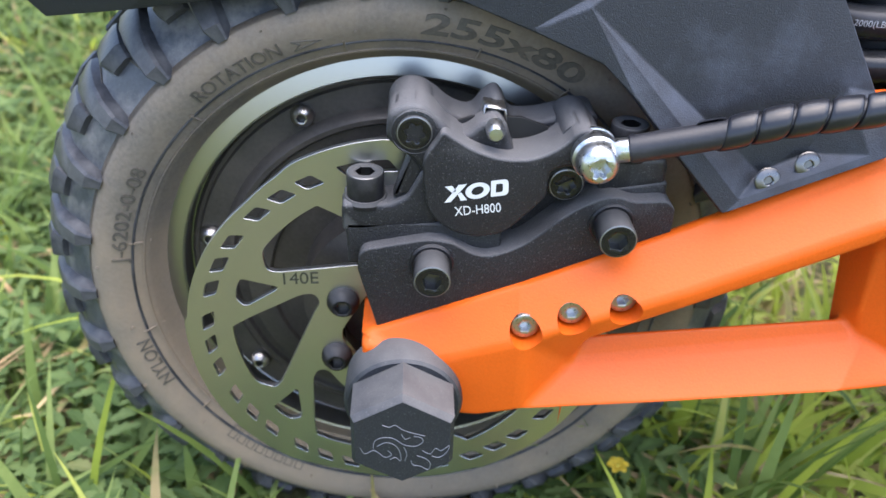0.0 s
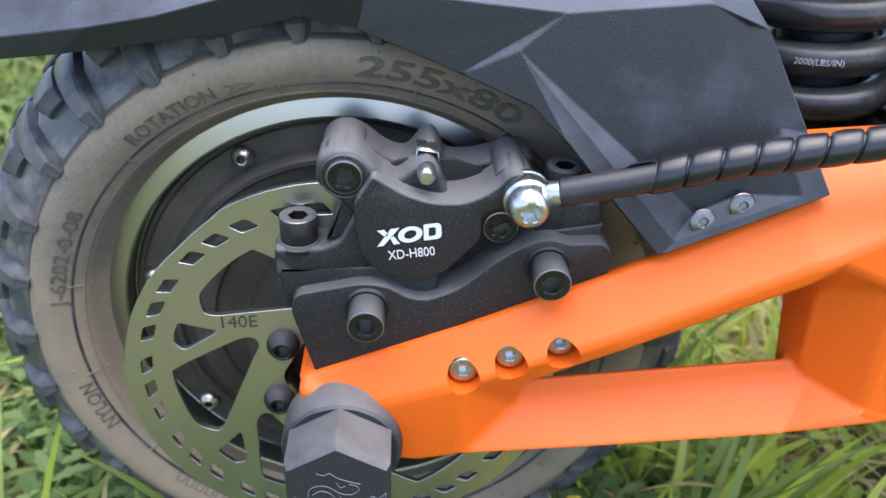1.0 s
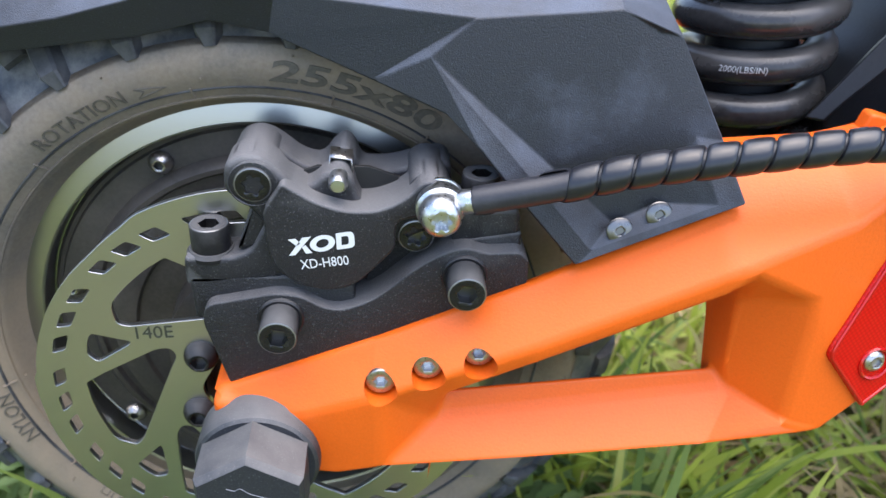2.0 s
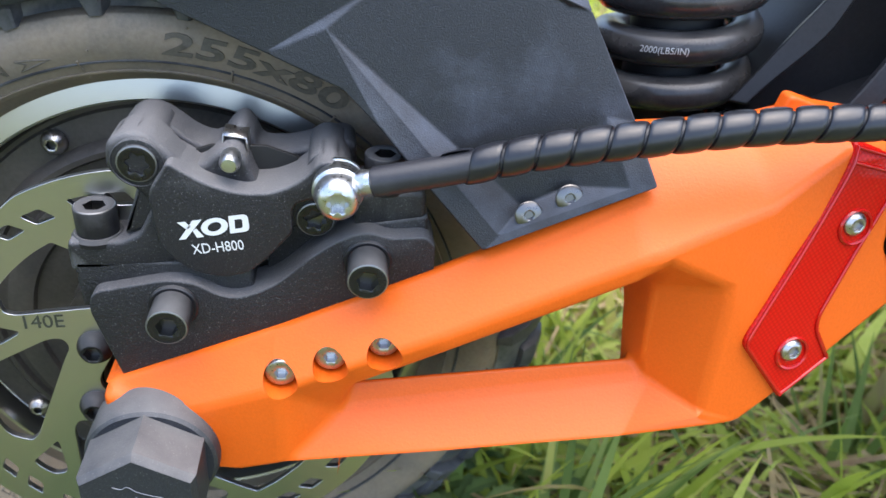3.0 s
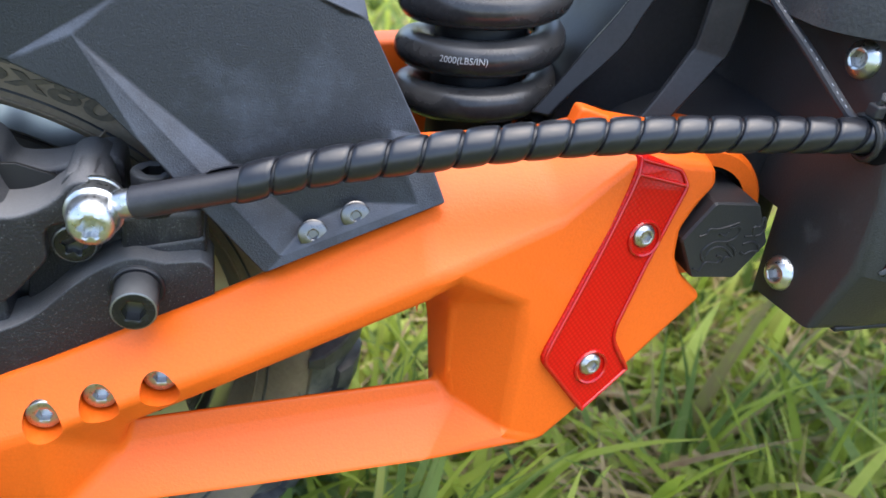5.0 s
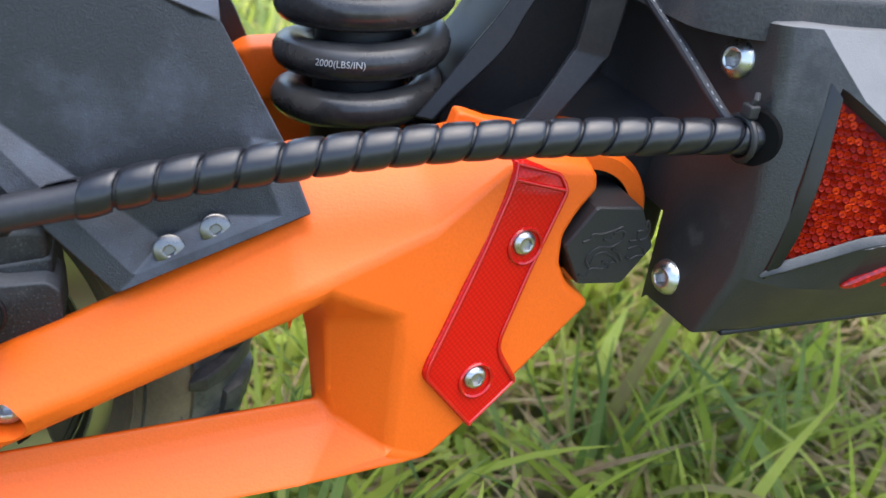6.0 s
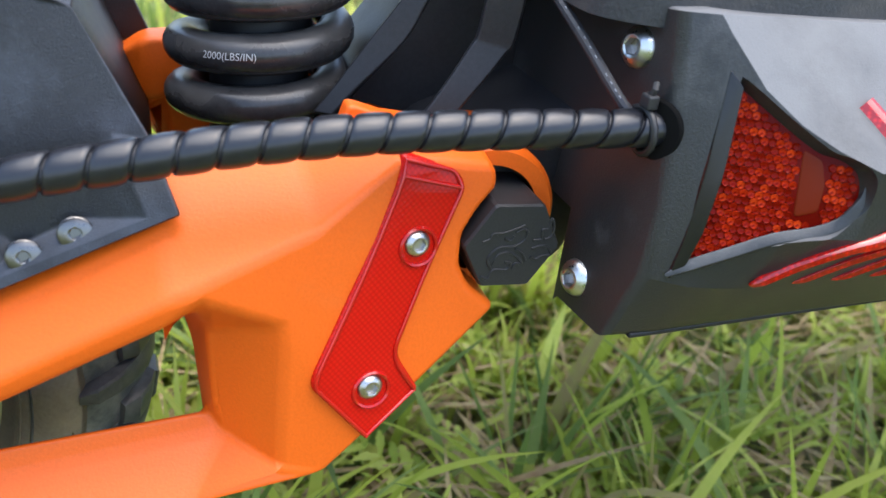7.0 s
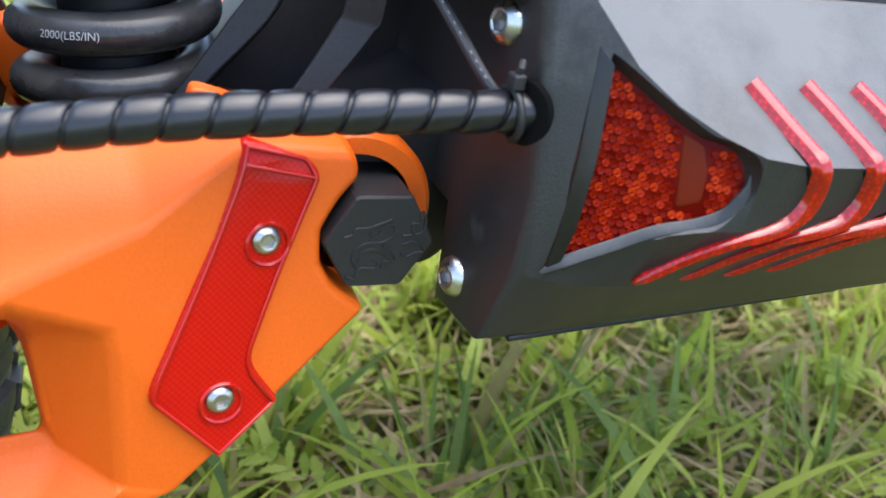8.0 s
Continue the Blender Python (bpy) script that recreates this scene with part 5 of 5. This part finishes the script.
for k in range(4):
    path_ = glide([(x + (0.0147 if i else 0.0142) * k, y - 0.0006 * min(k, 2), z) for i, (x, y, z) in enumerate(HEAD)] + [(x + (0.0147 - 0.0007 * i) * k, y - 0.0004 * min(k, 2), z + 0.0003 * k) for i, (x, y, z) in enumerate(TAIL)], 6)
    n_ = len(path_)
    half_ = [0.0021 if p.z > 0.093 else 0.0013 + 0.0008 * max(0.0, (p.z - 0.086) / 0.007) for p in path_]
    half_[-5:] = [0.0012, 0.0011, 0.0009, 0.0007, 0.0004]
    ways = [Vector((-0.10, -0.63, 0.77)).lerp(Vector((-0.28, -0.94, 0.05)), min(1.0, max(0.0, (0.1045 - p.z) / 0.003))) for p in path_]
    strip = part("light_strip", ribbon(path_, half_, 0.0018, ways, BEVELLED), STRIP, deck, "glossy red plastic trim strip with a thin tail", 30)
    # Thin black sheet under the strip paints the dark gap round it.
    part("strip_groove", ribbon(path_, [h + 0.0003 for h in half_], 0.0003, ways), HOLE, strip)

me = finish(screw("button", 0.0050, 0.0034, 0.0022), "deck_screw", (CHROME, INOX), 30)
for x, y, z in ((0.2305, -0.0265, 0.0590), (0.2352, -0.0225, 0.1188)):
    part("deck_screw", me, CHROME, deck, "stainless button-head screw", m=aim((x, y, z), (-0.95, -0.25, 0.1)))
# Flat black disc: the opening's darkness is its colour.
part("hose_hole", lathe([(0.0070, 0.004), (0.0070, 0.0), (0.0067, -0.0003), (1e-9, -0.0003)], 40), HOLE, deck, "black disc that stands for the hose opening", m=aim((0.2353, -0.0352, 0.1034), (-0.90, -0.42, 0)))
tie = part("cable_tie", sweep([(0.2318 + 0.0002 * i, -0.0335 + 0.0054 * math.cos(i * 0.45), 0.1026 + 0.0054 * math.sin(i * 0.45)) for i in range(15)], 0.0009, 8), CAP_CLEAN, scooter, "black plastic cable tie")
part("tie_head", slab(rounded([(0.2312, 0.1083), (0.2312, 0.1115), (0.2340, 0.1117), (0.2340, 0.1083)], 0.0006), -0.0365, -0.0330, 0.0005), CAP_CLEAN, tie)
part("tie_tail", sweep([(0.2326, -0.0345, 0.111), (0.2329, -0.0352, 0.1128), (0.2336, -0.0342, 0.1140)], 0.0008, 8), CAP_CLEAN, tie)

# deck mat
mat_loop = rounded([(0.2215, -0.0205), (0.2330, -0.0290), (0.62, -0.0330), (0.62, 0.137), (0.2215, 0.125)], [0.006, 0.006, 0.002, 0.002, 0.006], 5)
mb = slab([(x, y) for x, y in mat_loop], -0.1368, -0.1250, 0.0025, steps=4)
for v in mb.verts:
    v.co = (v.co.x, v.co.z, -v.co.y)
mat = part("deck_mat", mb, MAT, scooter, "black grained rubber deck mat", 50)
lb = slab(rounded([(0.2660, -0.0270), (0.2760, -0.0130), (0.3400, -0.0130), (0.3400, -0.0280)], 0.001), -0.1380, -0.1362, 0.0004)
for v in lb.verts:
    v.co = (v.co.x, v.co.z, -v.co.y)
part("grip_plate", lb, worn("pale_grey_plate", (0.55, 0.55, 0.56), (0.4, 0.4, 0.4), 0.5), mat, "pale grey plate let into the deck")
# underside and far side of the frame
part("deck_tray", slab(rounded([(0.250, 0.066), (0.62, 0.066), (0.62, 0.080), (0.250, 0.080)], 0.002), -0.010, 2 * MID + 0.010, 0.001), FRAME, scooter, "black tray under the deck")

# ---- grass ----
def blade_colour(name, a, b, c, through_, dry=0.08):
    m = material(name, a, 0.6)
    p = m.node_tree.nodes["Principled BSDF"]
    p.inputs["Specular IOR Level"].default_value = 0.2
    geo = m.node_tree.nodes.new("ShaderNodeNewGeometry")
    col = ramp(m, geo.outputs["Random Per Island"], [(0.0, a), (0.35, b), (0.72, c), (1 - 1.3 * dry, c), (1 - dry, (0.34, 0.27, 0.11)), (1.0, (0.40, 0.32, 0.16))])
    n = node(m, "ShaderNodeTexNoise", Scale=160.0, Detail=3.0)
    link(m, coords(m), n.inputs["Vector"])
    col = mix(m, ramp(m, n.outputs[0], [(0.4, (0, 0, 0)), (0.7, (0.4, 0.4, 0.4))]), col, b)
    link(m, col, p.inputs["Base Color"])
    tr = node(m, "ShaderNodeBsdfTranslucent")
    link(m, col, tr.inputs[0])
    ms = node(m, "ShaderNodeMixShader", Fac=through_)
    out = m.node_tree.nodes["Material Output"]
    link(m, p.outputs[0], ms.inputs[1])
    link(m, tr.outputs[0], ms.inputs[2])
    link(m, ms.outputs[0], out.inputs[0])
    return m


BLADE = blade_colour("grass_blades", (0.090, 0.144, 0.033), (0.158, 0.230, 0.052), (0.275, 0.345, 0.105), 0.45)
# Yellower copies for the right side; daylight lacking there is painted in.
PALE = blade_colour("lit_yellow_grass_blades", (0.27, 0.34, 0.045), (0.42, 0.49, 0.07), (0.58, 0.60, 0.15), 0.5, 0.14)
HERB = blade_colour("herb_leaves", (0.056, 0.099, 0.031), (0.100, 0.164, 0.046), (0.18, 0.25, 0.085), 0.4, 0.01)
HERB_PALE = blade_colour("lit_yellow_herb_leaves", (0.24, 0.34, 0.05), (0.38, 0.47, 0.08), (0.50, 0.55, 0.13), 0.45, 0.03)
rng = random.Random(5)
verts, polys, tones = [], [], []


def blade(x, y, length, width, bend, heading, lean):
    """One curved blade of grass: five crosswise pairs and a point, folded along its middle."""
    base = len(verts)
    z0 = ground_z(x, y) - 0.004
    dx, dy = math.cos(heading), math.sin(heading)
    sx, sy = -dy, dx
    px = py = 0.0
    pz = 0.0
    n = 7
    for i in range(n):
        t = i / n
        a = lean + bend * t
        w = width * (1 - t ** 2.2) * (0.75 + 0.25 * min(1, t * 4))
        verts.append((x + px * dx - sx * w, y + px * dy - sy * w, z0 + pz))
        verts.append((x + px * dx + sx * w, y + px * dy + sy * w, z0 + pz))
        px += math.sin(a) * length / n
        pz += math.cos(a) * length / n
    verts.append((x + px * dx, y + px * dy, z0 + pz))
    for i in range(n - 1):
        polys.append((base + 2 * i, base + 2 * i + 1, base + 2 * i + 3, base + 2 * i + 2))
    polys.append((base + 2 * n - 2, base + 2 * n - 1, base + 2 * n))


BROAD = [(0.262, 0.075, 0.105, 0.0055, 0.5, 2.6, 0.25), (0.292, 0.050, 0.085, 0.0052, 0.6, 2.9, 0.35), (0.215, 0.035, 0.105, 0.0040, 1.6, 2.7, 0.45), (-0.165, 0.055, 0.075, 0.0060, 1.7, 3.6, 0.2), (-0.085, 0.020, 0.055, 0.0045, 0.4, 2.0, 0.1), (-0.060, 0.035, 0.070, 0.0055, 0.6, 2.6, 0.35), (0.150, 0.030, 0.115, 0.0042, 0.3, 2.75, 0.9)]


def under_tyre(x, y):
    return abs(x) < 0.05 and 0.0 < y < 0.105


def field(count_, x0, x1, y0, y1, lmin, lmax, wmin, wmax):
    for _ in range(count_):
        x, y = rng.uniform(x0, x1), rng.uniform(y0, y1)
        if under_tyre(x, y):
            continue
        d = noise.noise((x * 9, y * 9, 2.0))
        if x > 0.1 and noise.noise((x * 13, y * 13, 7.0)) < -0.02 and rng.random() < 0.72:
            continue
        length = rng.uniform(lmin, lmax) * (1 + 0.35 * d)
        pale = rng.random() < (min(0.85, max(0.12, (x + 0.08) * 3.4)) if y > -0.15 else 0.1)
        tones.extend([int(pale)] * 7)
        blade(x, y, length, rng.uniform(wmin, wmax), rng.uniform(0.3, 1.7), rng.uniform(0, 6.28), rng.uniform(0.05, 0.7))


field(13000, -0.55, 0.85, -0.12, 0.75, 0.025, 0.070, 0.0009, 0.0021)
field(1900, -0.5, 0.85, -0.05, 0.75, 0.06, 0.115, 0.0018, 0.0036)
field(420, -0.5, 0.85, -0.04, 0.70, 0.06, 0.120, 0.0028, 0.0048)
field(260, 0.08, 0.75, 0.0, 0.55, 0.07, 0.130, 0.0030, 0.0052)
field(5000, -1.0, 1.2, -1.1, -0.1, 0.03, 0.07, 0.0016, 0.0034)
# tufts: many blades from one root, fanning out
for _ in range(150):
    tx, ty = rng.uniform(0.09, 0.80), rng.uniform(-0.02, 0.62)
    if under_tyre(tx, ty):
        continue
    lean_to, tall, pale = rng.uniform(0, 6.28), rng.uniform(0.055, 0.115), int(rng.random() < 0.7)
    for _k in range(rng.randint(9, 20)):
        tones.extend([pale if rng.random() < 0.8 else 1 - pale] * 7)
        blade(tx + rng.gauss(0, 0.007), ty + rng.gauss(0, 0.007), tall * rng.uniform(0.6, 1.1), rng.uniform(0.0014, 0.0033), rng.uniform(0.2, 1.1), lean_to + rng.gauss(0, 0.9), rng.uniform(0.05, 0.55))
# the meadow round about, thinning out with distance
for _ in range(42000):
    a, d_ = rng.uniform(0, 6.283), 0.3 + abs(rng.gauss(0.0, 1.9))
    x, y = 0.1 + d_ * math.cos(a), 0.15 + d_ * math.sin(a)
    if not (-0.5 < x < 0.8 and -0.35 < y < 0.7):
        tones.extend([int(rng.random() < 0.35)] * 7)
        blade(x, y, rng.uniform(0.05, 0.12) * (0.65 if y < -0.1 else 1.0), rng.uniform(0.002, 0.004) * (1 + 0.5 * d_), rng.uniform(0.3, 1.7), rng.uniform(0, 6.28), rng.uniform(0.05, 0.8))
# single broad blades that lean out beside the swing arm
for x, y, length, half, bend, heading, lean in BROAD:
    tones.extend([0] * 7)
    blade(x, y, length, half, bend, heading, lean)
gme = bpy.data.meshes.new("grass")
gme.from_pydata(verts, [], polys)
gme.materials.append(BLADE)
gme.materials.append(PALE)
gme.polygons.foreach_set("material_index", tones)
gme.polygons.foreach_set("use_smooth", [True] * len(polys))
tagged(new("grass", gme), "dense uneven green meadow grass with dry blades", "grass", kind="stuff")

# dry straw lying between the blades
verts, polys = [], []
for _ in range(6500):
    x, y = rng.uniform(-0.5, 0.85), rng.uniform(-0.12, 0.75)
    if not under_tyre(x, y) and (x > 0.1 or rng.random() < 0.15):
        blade(x, y, rng.uniform(0.03, 0.09), rng.uniform(0.0008, 0.0024), rng.uniform(-0.1, 0.5), rng.uniform(0, 6.28), rng.uniform(1.0, 1.5))
STRAW = worn("dry_straw", (0.48, 0.36, 0.17), (0.24, 0.14, 0.065), 0.7, grain=200, relief=0.0, spread=(0.4, 0.7), patch=30)
sme = bpy.data.meshes.new("dry_straw")
sme.from_pydata([(x, y, z + 0.020) for x, y, z in verts], [], polys)
sme.materials.append(STRAW)
tagged(new("dry_straw", sme), "dry yellow-brown straw lying between grass blades", "straw", kind="stuff")

# low feathery herbs and clover between the grass
verts, polys = [], []


TEETH = ((0.0, 0.12), (0.16, 0.60), (0.24, 0.42), (0.40, 0.98), (0.48, 0.68), (0.64, 0.90), (0.72, 0.52), (0.88, 0.48))
PLAIN = ((0.0, 0.1), (0.3, 0.8), (0.6, 1.0), (0.85, 0.6))


def leaf(x, y, z, length, width, heading, rise, stations=PLAIN, fold=0.25):
    b = len(verts)
    dx, dy = math.cos(heading), math.sin(heading)
    n = len(stations)
    for t, w in stations:
        px = length * t
        pz = z + math.sin(rise) * length * t - 0.25 * length * t * t
        for s in (1, 0, -1):
            verts.append((x + dx * px + dy * width * w * s, y + dy * px - dx * width * w * s, pz + (fold * width * w if s else 0.0)))
    verts.append((x + dx * length, y + dy * length, z + math.sin(rise) * length - 0.25 * length))
    for i in range(n - 1):
        for k in (0, 1):
            polys.append((b + 3 * i + k, b + 3 * i + k + 1, b + 3 * i + k + 4, b + 3 * i + k + 3))
    for k in (0, 1):
        polys.append((b + 3 * n - 3 + k, b + 3 * n - 2 + k, b + 3 * n))


def frond(x, y, z, length, heading, lift):
    """A feathered leaf: a thin stalk with pairs of toothed leaflets."""
    n = rng.randint(4, 7)
    for i in range(n):
        t = (i + 1.2) / (n + 0.6)
        px, py = x + math.cos(heading) * length * t, y + math.sin(heading) * length * t
        pz = z + lift * t - 0.55 * lift * t * t
        size = length * rng.uniform(0.24, 0.34) * (1.15 - 0.5 * t)
        for s in (-1, 1):
            leaf(px, py, pz, size, size * rng.uniform(0.17, 0.26), heading + s * rng.uniform(0.8, 1.1), rng.uniform(0.1, 0.6), TEETH)
    leaf(x, y, z, length, 0.0007, heading, 0.5 * lift / length + 0.1)
    leaf(x + math.cos(heading) * length * 0.95, y + math.sin(heading) * length * 0.95, z + 0.45 * lift, length * 0.25, length * 0.07, heading, 0.2, TEETH)


for _ in range(2900):
    x, y = rng.uniform(-0.6, 0.8), rng.uniform(-0.12, 0.75)
    if x > 0.18 and rng.random() < 0.7 or under_tyre(x, y):
        continue
    z = ground_z(x, y) + rng.uniform(0.002, 0.022)
    h = rng.uniform(0, 6.28)
    if rng.random() < 0.72:
        for k in range(rng.choice((1, 2, 3))):
            frond(x, y, z, rng.uniform(0.026, 0.066), h + 2.1 * k, rng.uniform(0.018, 0.048))
    else:
        z += rng.uniform(0.005, 0.030)
        for i in range(rng.choice((3, 3, 5))):
            leaf(x, y, z, rng.uniform(0.007, 0.014), rng.uniform(0.002, 0.004), h + i * 6.28 / 3.5, rng.uniform(0.1, 0.5))
hme = bpy.data.meshes.new("herbs")
hme.from_pydata(verts, [], polys)
hme.materials.append(HERB)
hme.materials.append(HERB_PALE)
hme.polygons.foreach_set("material_index", [int(verts[p[0]][0] > 0.10 + 0.06 * math.sin(40 * verts[p[0]][1])) for p in polys])
tagged(new("herbs", hme), "feathery green weeds and clover leaves in the grass", "weeds", kind="stuff")

# one small yellow flower between the leaves
fx, fy, fz = 0.0900, 0.0200, 0.0420
flower = tagged(new("yellow_flower"), "tiny yellow meadow flower on a thin green stalk", "flower")
flower.location = (fx, fy, ground_z(fx, fy) - 0.002)
top = fz - flower.location.z
part("stalk", sweep(glide([(0.004, 0.003, 0.0), (0.001, 0.001, top * 0.5), (0, 0, top)], 5), 0.0006, 8), HERB, flower)
PETAL = worn("yellow_petal", (0.72, 0.52, 0.04), (0.62, 0.60, 0.10), 0.6, grain=900, relief=0.1)
for k in range(6):
    a = k * 1.047
    pb = bmesh.new()
    c, s = math.cos(a), math.sin(a)
    rows_ = []
    for t, w, h in ((0.0005, 0.0006, 0.0), (0.0022, 0.0015, 0.0010), (0.0036, 0.0016, 0.0012), (0.0046, 0.0007, 0.0008)):
        rows_.append([pb.verts.new((c * t - s * w * q, s * t + c * w * q, top + h + 0.0004 * abs(q))) for q in (-1, 0, 1)])
    for p, q in zip(rows_, rows_[1:]):
        for i in (0, 1):
            pb.faces.new((p[i], p[i + 1], q[i + 1], q[i]))
    part("petal", pb, PETAL, flower)
part("flower_heart", lathe([(0.0010, 0.0), (0.0011, -0.0008), (0.0006, -0.0015), (1e-9, -0.0016)], 12), PETAL, flower, m=aim((0, 0, top), (0, 0, 1)))
